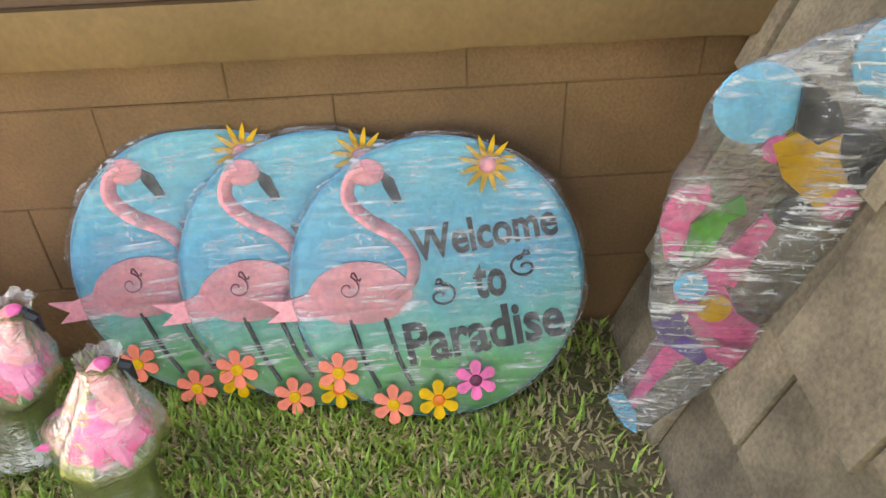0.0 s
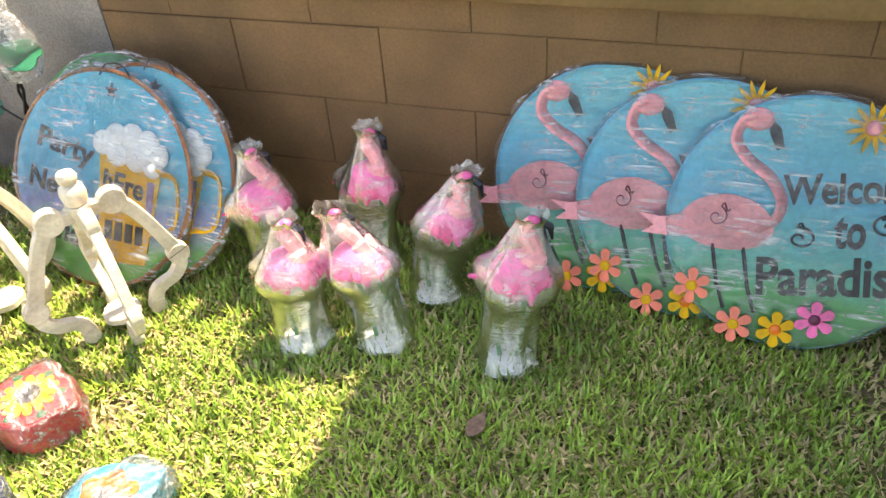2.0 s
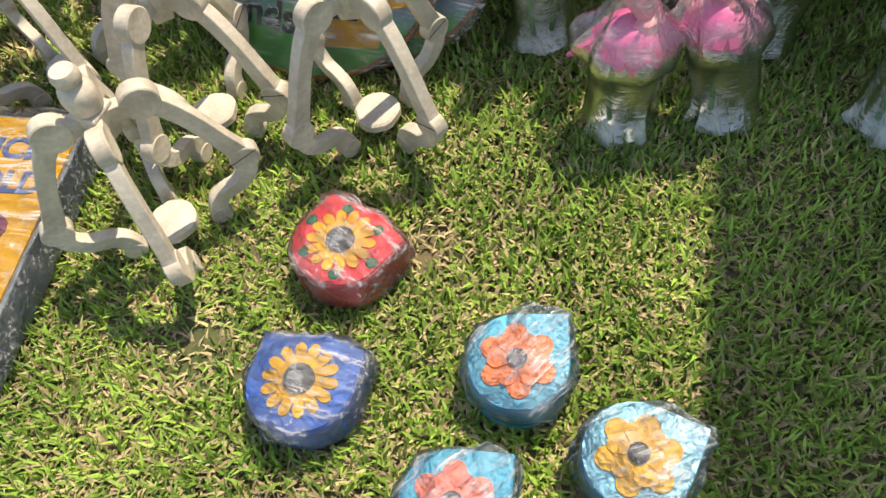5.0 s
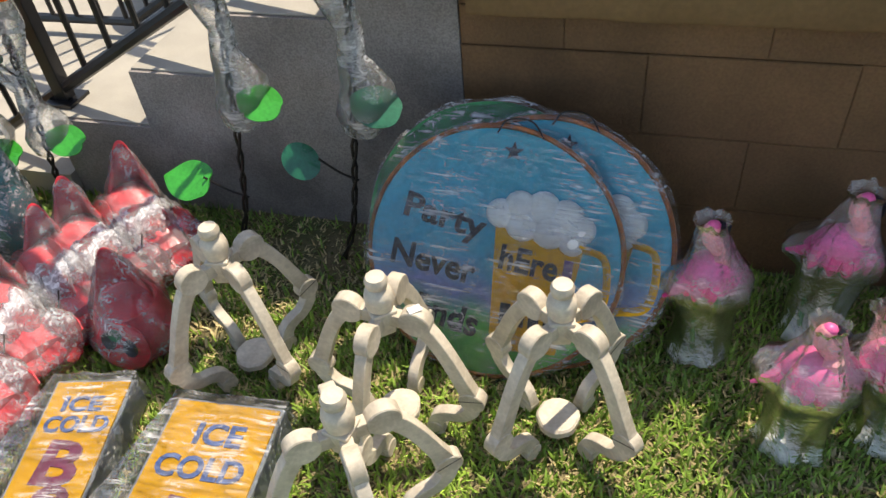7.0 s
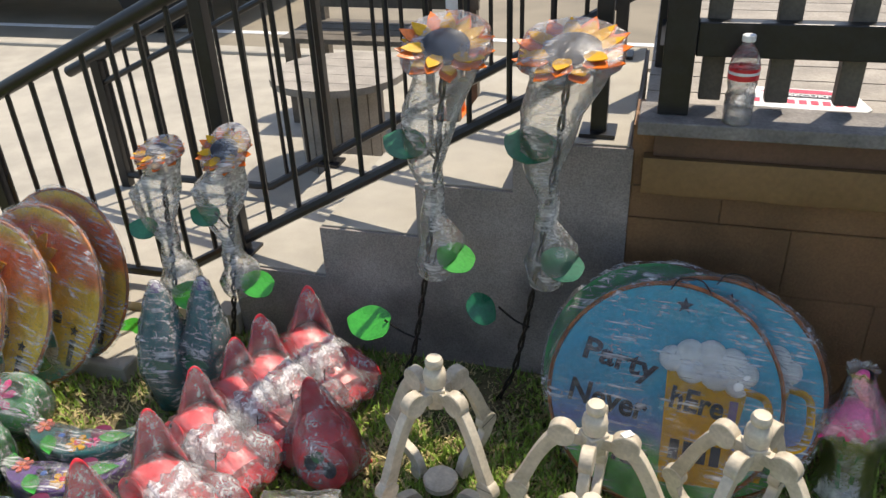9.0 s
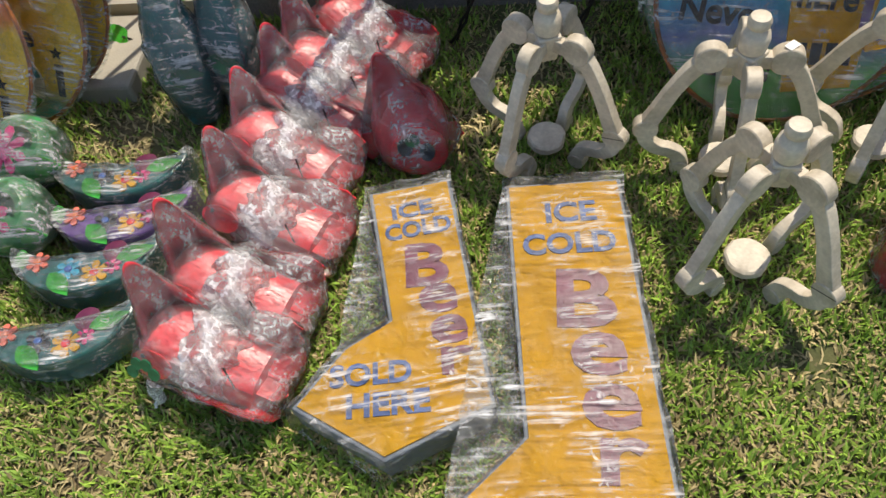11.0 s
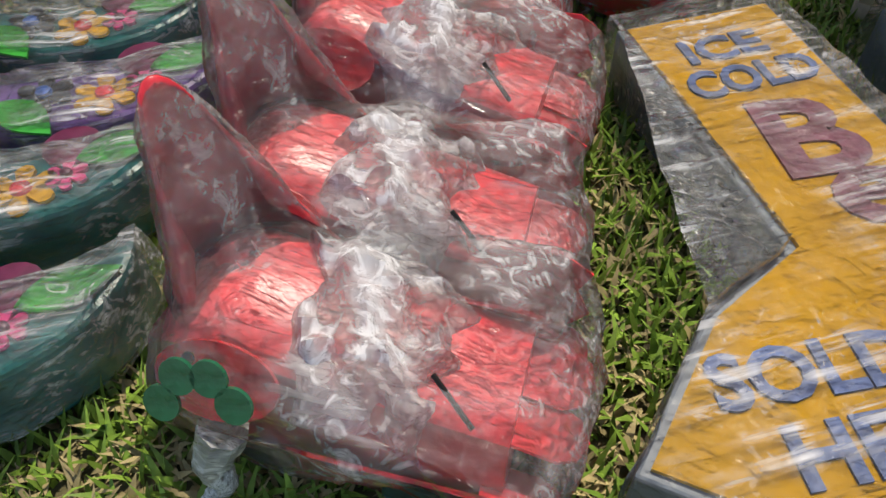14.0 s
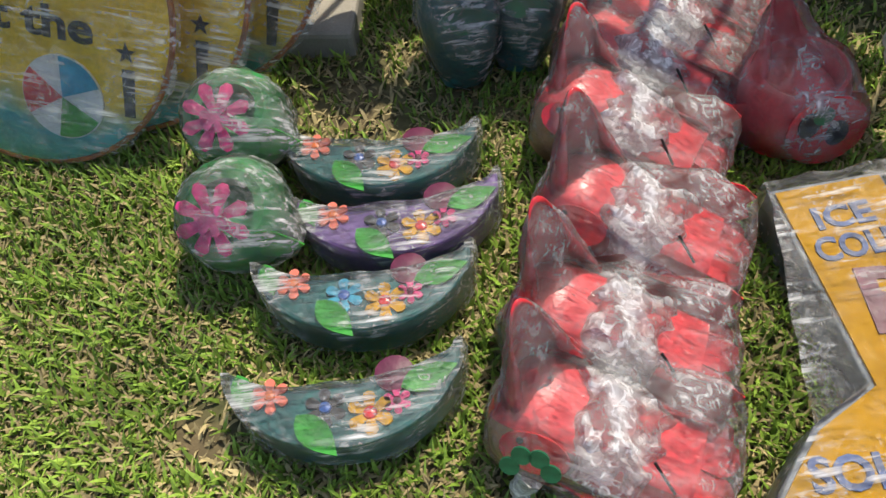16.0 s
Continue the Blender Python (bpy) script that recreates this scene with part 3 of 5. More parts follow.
def deck_rail():
    r = thing("deck_railing", "black rail with dull brown wooden balusters on the deck edge", "railing", kind="structure")
    for x in (-1.575, 0.6):
        part("post", box(x - 0.035, x + 0.035, WALL_Y - 0.005, WALL_Y + 0.065, 0.823, 1.32), BLACK, r, smooth=False, bevel=0.003)
    part("lower_rail", box(-1.539, 0.564, WALL_Y + 0.012, WALL_Y + 0.05, 0.958, 1.036), BLACK, r, smooth=False, bevel=0.003)
    x = -1.52
    while x < 0.5:
        part("baluster", box(x, x + 0.05, WALL_Y + 0.0505, WALL_Y + 0.09, 0.845, 1.3), BALWOOD, r, smooth=False, bevel=0.003)
        x += 0.148
    s = thing("side_deck_railing", "black rail closing the end of the deck", "railing", kind="structure")
    for k, y in enumerate((2.5, 3.0, 3.5)):
        part("post", box(-1.63, -1.57, y, y + 0.06, 0.804, 1.25), BLACK, s, smooth=False)
    part("lower_rail", box(-1.62, -1.58, 2.22, 3.5, 0.9, 0.94), BLACK, s, smooth=False)


deck_rail()


def shingles():
    """A steep shingled skirt: courses of split cedar, proud of one another."""
    s = thing("wall_shingled", "steep skirt of weathered grey cedar shingles", "shingled wall", kind="structure")
    lean = math.atan2(0.27, 1.0)
    base = Matrix.Translation((0.475, 2.04, -0.02)) @ Matrix.Rotation(lean, 4, "Y")
    part("sheathing", box(0.012, 0.08, -1.35, 0.0, 0.0, 1.15), BALWOOD, s, m=base, smooth=False)
    rng = random.Random(5)
    z, row = -0.02, 0
    while z < 1.05:
        y = -1.35 + rng.uniform(0, 0.05)
        while y < -0.02:
            w = min(rng.choice((0.13, 0.16, 0.19, 0.22)), -0.004 - y)
            if w > 0.03:
                h, drop = 0.34, rng.uniform(-0.025, 0.025)
                skew, lift = rng.uniform(-0.012, 0.012), rng.uniform(0.0, 0.016)
                bm = box(-0.001, 0.0, y + 0.0035, y + w - 0.0035, z + drop, z + h)
                bmesh.ops.bisect_plane(bm, geom=bm.verts[:] + bm.edges[:] + bm.faces[:], plane_co=(0, y + w / 2, 0), plane_no=(0, 1, 0))
                for v in bm.verts:  # thick split butt below, thin above
                    up = max(0.0, min(1.0, (v.co.z - z - drop) / (h - drop)))
                    front = v.co.x < -0.0005
                    v.co.x = (-0.03 - lift + 0.026 * up) if front else (-0.012 - lift + 0.02 * up)
                    if up < 0.5:
                        v.co.z += skew * (v.co.y - y) / w + 0.006 * noise.noise(v.co * 30)
                    v.co.x += 0.004 * noise.noise((v.co.y * 20, v.co.z * 3, row))
                part("shingle", bm, SHINGLE, s, m=base, smooth=False)
            y += w
        z += 0.205
        row += 1


shingles()

# ---- things ----


def fit_text(body, width, height, thick=0.0012, shear=0.0):
    bm = text_bm(body, 0.1, thick, shear)
    xs, ys = [v.co.x for v in bm.verts], [v.co.y for v in bm.verts]
    cx, cy = (max(xs) + min(xs)) / 2, (max(ys) + min(ys)) / 2
    bmesh.ops.transform(bm, matrix=Matrix.Diagonal((width / (max(xs) - min(xs)), height / (max(ys) - min(ys)), 1, 1)) @ Matrix.Translation((-cx, -cy, 0)), verts=bm.verts)
    return bm


def at(x, y, z, turn=0.0):
    return Matrix.Translation((x, y, z)) @ Matrix.Rotation(radians(turn), 4, "Z")


def swirl(r, turns=1.4, flip=1):
    pts = []
    for i in range(26):
        t = i / 25
        a = turns * 2 * math.pi * t
        pts.append((flip * (r * (0.15 + t) * math.cos(a)), r * (0.15 + t) * math.sin(a) * 0.8, 0))
    x, y, _ = pts[-1]
    pts += [(x + flip * r * 0.9 * k / 6, y + r * 0.35 * math.sin(k), 0) for k in range(1, 7)]
    return pts


def paint_flower(parent, x, y, r, mat, centre, petals=6, z=0.008, point=False, turn=0.0):
    f = part("flower_ornament", prism(flower(petals, r, 0.32, 0.45, 6, radians(turn), point), 0, 0.004), mat, parent, m=at(x, y, z), smooth=False)
    part("flower_centre", lathe([(r * 0.3, 0), (r * 0.26, 0.004), (r * 0.1, 0.006)], 12), centre, f, m=at(0, 0, 0.004))
    return f


def paradise_sign(m, label, wrap=True):
    r = 0.275
    s = thing("round_sign", label, "sign", m, "paradise signs against the wall")
    part("disc", prism(disc_outline(r, 72), -0.006, 0.004), PARADISE, s)
    part("rim", tube([(r * math.cos(a), r * math.sin(a), 0) for a in (2 * math.pi * i / 72 for i in range(73))], 0.0042, 6), SKY, s)
    # the wading bird cut-out
    b = prism([(0.098 * math.cos(a) * (1 - 0.1 * math.sin(a)) - 0.148, 0.062 * math.sin(a) - 0.008) for a in (2 * math.pi * i / 30 for i in range(30))], 0.0045, 0.010)
    prism([(-0.235, 0.0), (-0.29, -0.015), (-0.335, -0.01), (-0.3, -0.035), (-0.325, -0.055), (-0.275, -0.055), (-0.22, -0.05)], 0.0045, 0.011, b)
    tube(curve([(-0.085, -0.02, 0.009), (-0.05, 0.01, 0.009), (-0.045, 0.055, 0.009), (-0.075, 0.1, 0.009), (-0.125, 0.135, 0.009), (-0.155, 0.175, 0.009), (-0.145, 0.212, 0.009), (-0.12, 0.222, 0.009)]), 0.0165, 8, b, flat=0.4)
    ball((-0.118, 0.22, 0.009), (0.032, 0.025, 0.007), 12, b)
    part("bird_ornament", b, PALEPINK, s, "pink bird cut-out")
    part("beak", prism([(-0.1, 0.228), (-0.07, 0.205), (-0.058, 0.165), (-0.072, 0.158), (-0.09, 0.19)], 0.0045, 0.009), INK, s, smooth=False)
    for x0, x1 in ((-0.17, -0.125), (-0.105, -0.06)):
        part("leg", tube([(x0, -0.06, 0.007), ((x0 + x1) / 2, -0.15, 0.007), (x1, -0.205, 0.007)], 0.0045, 6), INK, s)
    part("wing_swirl", tube([(0.8 * x - 0.17, y + 0.002, 0.0105) for x, y, _ in swirl(0.026, 1.2)], 0.0018, 4), MAROON, s)
    for body, x, y, w, h, t in (("Welcome", 0.09, 0.095, 0.275, 0.066, 8), ("to", 0.098, 0.0, 0.062, 0.07, 4), ("Paradise", 0.085, -0.1, 0.31, 0.088, 8)):
        part("lettering", fit_text(body, w, h), INK, s, m=at(x, y, 0.0052, t), smooth=False)
    for x, y, fl in ((0.005, -0.025, 1), (0.165, 0.022, -1)):
        part("scroll", tube([(px + x, py + y, 0.005) for px, py, _ in swirl(0.028, 1.3, fl)], 0.003, 5), INK, s)
    for x, y, mat, c in ((-0.2, -0.245 + 0.05, YELLOW, RED), (-0.1, -0.235, CORAL, YELLOW), (-0.012, -0.232, YELLOW, ORANGE), (0.062, -0.196, PINK, MAROON), (-0.2, -0.16, CORAL, YELLOW)):
        if math.hypot(x, y) < 0.262:
            paint_flower(s, x, y, 0.042, mat, c, 6, 0.021)
    f = paint_flower(s, 0.1, 0.222, 0.055, YELLOW, PALEPINK, 12, 0.01, True)
    if wrap:
        part("plastic_wrap", film_sheet(r + 0.012, 0.02, m.translation.x), WRAP_SIGN, s, "tight creased stretch film")
    return s


def film_sheet(r, z, seed, drop=0.02):
    """Film pulled over a round plate, creased from the rim inwards."""
    bm = bmesh.new()
    rings, seg = 14, 72
    prev = None
    for i in range(rings + 1):
        k = i / rings
        ring = []
        for j in range(seg):
            a = 2 * math.pi * j / seg
            rr = r * k * (1 + 0.035 * k * noise.noise((math.cos(a) * 4, math.sin(a) * 4, seed)) + 0.02 * k * max(0.0, noise.noise((math.cos(a) * 11, math.sin(a) * 11, seed + 3))))
            h = z + 0.003 * noise.noise((math.cos(a) * 9, math.sin(a) * 9, k * 2 + seed)) * (0.3 + k) + 0.002 * noise.noise((rr * 40, a * 3, seed))
            if k > 0.93:
                h -= drop * (k - 0.93) / 0.07
            ring.append(bm.verts.new((rr * math.cos(a), rr * math.sin(a), h)))
        if prev:
            for j in range(seg):
                bm.faces.new((prev[j], prev[(j + 1) % seg], ring[(j + 1) % seg], ring[j]))
        prev = ring
    bmesh.ops.remove_doubles(bm, verts=bm.verts, dist=1e-5)
    return bm


def leaning(x, y, lean, r, yaw=0.0, roll=0.0, z=0.0):
    """The pose of a round plate that stands on the ground at (x, y) and leans back."""
    c = Vector((x, y, z)) + Matrix.Rotation(radians(yaw), 3, "Z") @ Vector((0, r * math.sin(radians(lean)), r * math.cos(radians(lean))))
    return Matrix.Translation(c) @ Matrix.Rotation(radians(yaw), 4, "Z") @ Matrix.Rotation(radians(90 - lean), 4, "X") @ Matrix.Rotation(radians(roll), 4, "Z")


SIGN_SCALE = Matrix.Scale(0.935, 4)
paradise_sign(leaning(0.078, 1.81, 22, 0.262) @ SIGN_SCALE, "round sky blue welcome sign with pink bird, wrapped in clear film")
paradise_sign(leaning(-0.12, 1.855, 20, 0.262, 0, 4) @ SIGN_SCALE, "round blue welcome sign half hidden behind another sign")
paradise_sign(leaning(-0.315, 1.9, 17, 0.262, 0, 6) @ SIGN_SCALE, "round pale blue welcome sign, rearmost against the wall")


def party_sign(m, label, seed=0.0):
    r = 0.285
    s = thing("round_sign", label, "sign", m, "party signs against the wall")
    part("disc", prism(disc_outline(r, 72), -0.006, 0.004), PARTY, s)
    part("rim", tube([(r * math.cos(a), r * math.sin(a), 0.002) for a in (2 * math.pi * i / 72 for i in range(73))], 0.006, 6), RUST, s, "worn orange rim")
    mug = part("mug_ornament", prism([(0.0, 0.1), (0.02, -0.215), (0.17, -0.2), (0.2, 0.08)], 0.0045, 0.009), YELLOW, s, smooth=False)
    part("mug_handle", tube(curve([(0.185, 0.05, 0.008), (0.245, 0.03, 0.008), (0.25, -0.08, 0.008), (0.18, -0.11, 0.008)]), 0.014, 8, flat=0.35), YELLOW, s)
    foam = bmesh.new()
    for x, y, q in ((0.01, 0.1, 0.033), (0.05, 0.12, 0.036), (0.1, 0.125, 0.037), (0.15, 0.115, 0.036), (0.185, 0.09, 0.032), (0.06, 0.085, 0.04), (0.12, 0.08, 0.042), (0.17, 0.06, 0.03)):
        ball((x, y, 0.01), (q, q, 0.008), 16, foam)
    part("foam", foam, WHITE, s, "white foam cut-out")
    for body, x, y, w, h, t in (("Party", -0.115, 0.065, 0.19, 0.075, -9), ("Never", -0.13, -0.035, 0.2, 0.06, -6), ("Ends", -0.085, -0.155, 0.15, 0.065, -8)):
        part("lettering", fit_text(body, w, h), INK, s, m=at(x, y, 0.0052, t), smooth=False)
    part("lettering", fit_text("hEre", 0.13, 0.058), INK, s, m=at(0.085, 0.0, 0.0102, -4), smooth=False)
    for k in range(4):
        part("lettering_bar", box(0.035 + 0.033 * k, 0.058 + 0.033 * k, -0.15, -0.1, 0.0095, 0.0115), INK, s, smooth=False)
    for x in (0.12, 0.16):
        part("mug_flute", box(x, x + 0.02, -0.08, 0.02, 0.0095, 0.0112), PURPLE, s, smooth=False) if x > 0.15 else None
    star = [(0.022 * (1 if i % 2 == 0 else 0.42) * math.sin(math.pi * i / 5) + 0.02, 0.022 * (1 if i % 2 == 0 else 0.42) * math.cos(math.pi * i / 5) + 0.235) for i in range(10)]
    part("star", prism(star, 0.0045, 0.006), INK, s, smooth=False)
    part("hanging_wire", tube(curve([(-0.02, 0.27, 0.006), (0.0, 0.3, 0.008), (0.05, 0.302, 0.008), (0.08, 0.27, 0.006)]), 0.002, 5), ROD, s)
    part("plastic_wrap", film_sheet(r + 0.014, 0.019, seed), WRAP_SIGN, s, "tight creased stretch film")
    return s


PARTY_SCALE = Matrix.Scale(0.94, 4)
party_sign(leaning(-1.53, 1.605, 29, 0.269, 0, -3) @ PARTY_SCALE, "round blue party sign with a yellow mug, leaning in clear film", 1.0)
party_sign(leaning(-1.435, 1.65, 28, 0.269, 0, -5) @ PARTY_SCALE, "round blue party sign leaning behind a twin sign", 4.0)
g = thing("round_sign", "round green sign, only its rim showing behind others", "sign", leaning(-1.55, 1.68, 28, 0.272) @ PARTY_SCALE, "party signs against the wall")
part("disc", prism(disc_outline(0.29, 64), -0.006, 0.004), GREEN, g)
part("plastic_wrap", film_sheet(0.3, 0.012, 8.0), WRAP, g, "creased stretch film")


def beach_sign(m, label, seed):
    r = 0.3
    s = thing("round_sign", label, "sign", m, "beach signs leaning together")
    part("disc", prism(disc_outline(r, 64), -0.006, 0.004), BEACH, s)
    part("rim", tube([(r * math.cos(a), r * math.sin(a), 0.001) for a in (2 * math.pi * i / 64 for i in range(65))], 0.006, 6), RUST, s)
    sunny = prism(flower(9, 0.11, 0.62, 1.0, 4, 0.2, True), 0.0045, 0.008)
    part("sun_ornament", sunny, YELLOW, s, m=at(-0.02, 0.12, 0), smooth=False)
    part("sun_swirl", tube([(x - 0.02, y + 0.12, 0.009) for x, y, _ in swirl(0.045, 1.6)], 0.004, 5), ORANGE, s)
    ball_ = part("beach_ball_ornament", prism(disc_outline(0.08, 32), 0.0045, 0.009), WHITE, s, "striped beach ball cut-out", m=at(0.08, -0.16, 0))
    for a, mat in ((20, AQUA), (140, RED), (260, LIME)):
        seg = [(0, 0)] + [(0.078 * math.cos(radians(a + q)), 0.078 * math.sin(radians(a + q))) for q in range(0, 71, 10)]
        part("stripe", prism(seg, 0.0092, 0.0105), mat, ball_, smooth=False)
    for body, x, y, w, h in (("at the", 0.03, 0.0, 0.24, 0.06),):
        part("lettering", fit_text(body, w, h), INK, s, m=at(x, y - 0.02, 0.0052, -3), smooth=False)
    for k, dx in enumerate((-0.2, -0.13, 0.2)):
        part("lettering_bar", prism([(dx, -0.18), (dx + 0.02, -0.18), (dx + 0.025, -0.09), (dx, -0.09)], 0.0045, 0.006), INK, s, smooth=False)
    star = [(0.02 * (1 if i % 2 == 0 else 0.42) * math.sin(math.pi * i / 5) + 0.21, 0.02 * (1 if i % 2 == 0 else 0.42) * math.cos(math.pi * i / 5) - 0.06) for i in range(10)]
    part("star", prism(star, 0.0045, 0.006), INK, s, smooth=False)
    part("plastic_wrap", film_sheet(r + 0.014, 0.018, seed), WRAP_SIGN, s, "tight creased stretch film")


for x, y, yaw, lean, seed, lab in ((-3.6, 1.46, -4, 32, 11, "round yellow and red beach sign in front of its twins"), (-3.49, 1.535, -6, 30, 12, "round yellow beach sign with a sun, in film"), (-3.385, 1.645, -8, 27, 13, "round red and yellow beach sign in shiny film"), (-3.355, 1.77, -9, 21, 14, "round red beach sign, rearmost, against the railing")):
    beach_sign(leaning(x, y, lean, 0.275, yaw, -6) @ Matrix.Scale(0.9, 4), lab, seed)


def wading_bird(x, y, height, drift, turn, label, seed=0.0):
    """A painted metal garden bird on a foot plate in a loose film bag: one plain shape."""
    h = height

    def axis(z):
        return Vector((drift[0], drift[1], 0)) * max(0.0, z / h) ** 1.6

    b = lathe([(0.05, 0), (0.054, 0.004), (0.05, 0.008), (0.012, 0.012)], 16, mat_index=2)
    for dx in (-0.018, 0.02):
        tube([(dx, 0, 0.01), (dx * 1.4, 0.006, 0.25 * h), Vector((dx, 0, 0.56 * h)) + axis(0.56 * h)], 0.0055, 6, b, 4)
    c = axis(0.6 * h) + Vector((0, 0, 0.6 * h))
    ball(c + Vector((0, 0, 0.015)), (0.058, 0.05, 0.12 * h), 18, b, 0)
    rng = random.Random(int(seed * 10) + 3)
    for k in range(16):  # ruffled feather tips
        a = 2 * math.pi * k / 16 + rng.uniform(-0.1, 0.1)
        d = Vector((math.cos(a), math.sin(a) * 0.85, 0))
        long = 0.064 if k % 16 != 8 else 0.1
        tube([c + d * 0.035 + Vector((0, 0, 0.02)), c + d * 0.058 + Vector((0, 0, -0.004)), c + d * long + Vector((0, 0, rng.uniform(-0.03, 0.0)))], [0.02, 0.015, 0.003], 6, b, 3 if rng.random() < 0.6 else 0)
    neck = [c + Vector((0.02, 0, 0.03)), axis(0.78 * h) + Vector((0.02, 0, 0.78 * h)), axis(0.9 * h) + Vector((-0.004, 0, 0.9 * h)), axis(0.97 * h) + Vector((0.004, 0, 0.96 * h))]
    tube(curve(neck), [0.03] * 6 + [0.018] * 6 + [0.015] * 6 + [0.013], 8, b, 5)
    ball(neck[-1], (0.014, 0.013, 0.011), 10, b, 0)
    tube([neck[-1] + Vector((0.012, 0, 0)), neck[-1] + Vector((0.032, 0, -0.012)), neck[-1] + Vector((0.036, 0, -0.04))], [0.009, 0.008, 0.003], 6, b, 1)
    ob = part("garden_bird", b, [PINK, INK, WHITE, HOTPINK, GREEN, PALEPINK], None, m=at(x, y, 0, turn))
    tagged(ob, label, "garden statue", "pink garden birds on the lawn")
    w = bmesh.new()
    prof = [(0.062, 0.006), (0.07, 0.02), (0.069, 0.05), (0.062, 0.1), (0.059, 0.2), (0.06, 0.34), (0.064, 0.44), (0.07, 0.5), (0.077, 0.55), (0.078, 0.6), (0.072, 0.66), (0.06, 0.73), (0.048, 0.8), (0.038, 0.87), (0.031, 0.93), (0.027, 0.965), (0.031, 0.99), (0.035, 1.01)]
    seg = 40
    rings = []
    for r, t in prof:
        o = axis(t * h)
        rings.append([])
        for j in range(seg):
            a = 2 * math.pi * j / seg
            k = 1 + 0.2 * noise.noise((math.cos(a) * 1.8, math.sin(a) * 1.8, t * 4 + seed)) + 0.07 * noise.noise((math.cos(a) * 6, math.sin(a) * 6, t * 5 + seed)) + 0.03 * math.sin(11 * a + 4 * t + seed)
            if 0.5 < t < 0.68:  # pulled out over tail and breast
                k *= 1 + 0.28 * max(0.0, abs(math.cos(a + 0.5)) - 0.7) / 0.3 * (1 if math.cos(a) < 0 else 0.4)
            lift = 0.012 * noise.noise((math.cos(a) * 3, math.sin(a) * 3, seed + 9)) if t > 0.96 else 0.0
            rings[-1].append(w.verts.new((o.x + r * k * math.cos(a), o.y + r * k * math.sin(a) * 0.9, t * h + lift)))
    for n, (p, q) in enumerate(zip(rings, rings[1:])):
        for j in range(seg):
            w.faces.new((p[j], p[(j + 1) % seg], q[(j + 1) % seg], q[j])).material_index = 1 if n < 7 else 0
    part("plastic_wrap", w, [WRAP_BAG, WRAP_SKIRT], ob, "loose milky stretch film gathered at the neck")
    return ob


for i, (x, y, h, drift, turn, lab) in enumerate(((-0.912, 1.568, 0.315, (0.0, 0.02), 8, "pink metal garden bird in milky film on the grass"), (-0.737, 1.617, 0.335, (-0.075, 0.03), 20, "pink metal garden bird with magenta tail, wrapped in film"), (-0.455, 1.628, 0.36, (0.05, 0.02), 12, "pale pink garden bird in film, standing in shade"), (-0.68, 1.8, 0.345, (0.09, 0.02), -10, "magenta garden bird in film beside the welcome signs"), (-1.085, 1.77, 0.345, (-0.01, 0.03), 30, "pink garden bird in glossy film beside the party signs"), (-0.86, 1.87, 0.385, (0.02, 0.0), 5, "tall pink garden bird in film against the wall"))):
    wading_bird(x, y, h, drift, turn, lab, i * 3.1)


def ribbon(points, wide, narrow, half):
    """A sawn curved board: wide at its ends, narrower between."""
    line = curve(points, 5)
    left, right = [], []
    for k, p in enumerate(line):
        d = (line[min(k + 1, len(line) - 1)] - line[max(k - 1, 0)]).normalized()
        w = wide - (wide - narrow) * math.sin(math.pi * k / (len(line) - 1))
        left.append((p.x - d.y * w, p.y + d.x * w))
        right.append((p.x + d.y * w, p.y - d.x * w))
    return prism(left + right[::-1], -half, half)


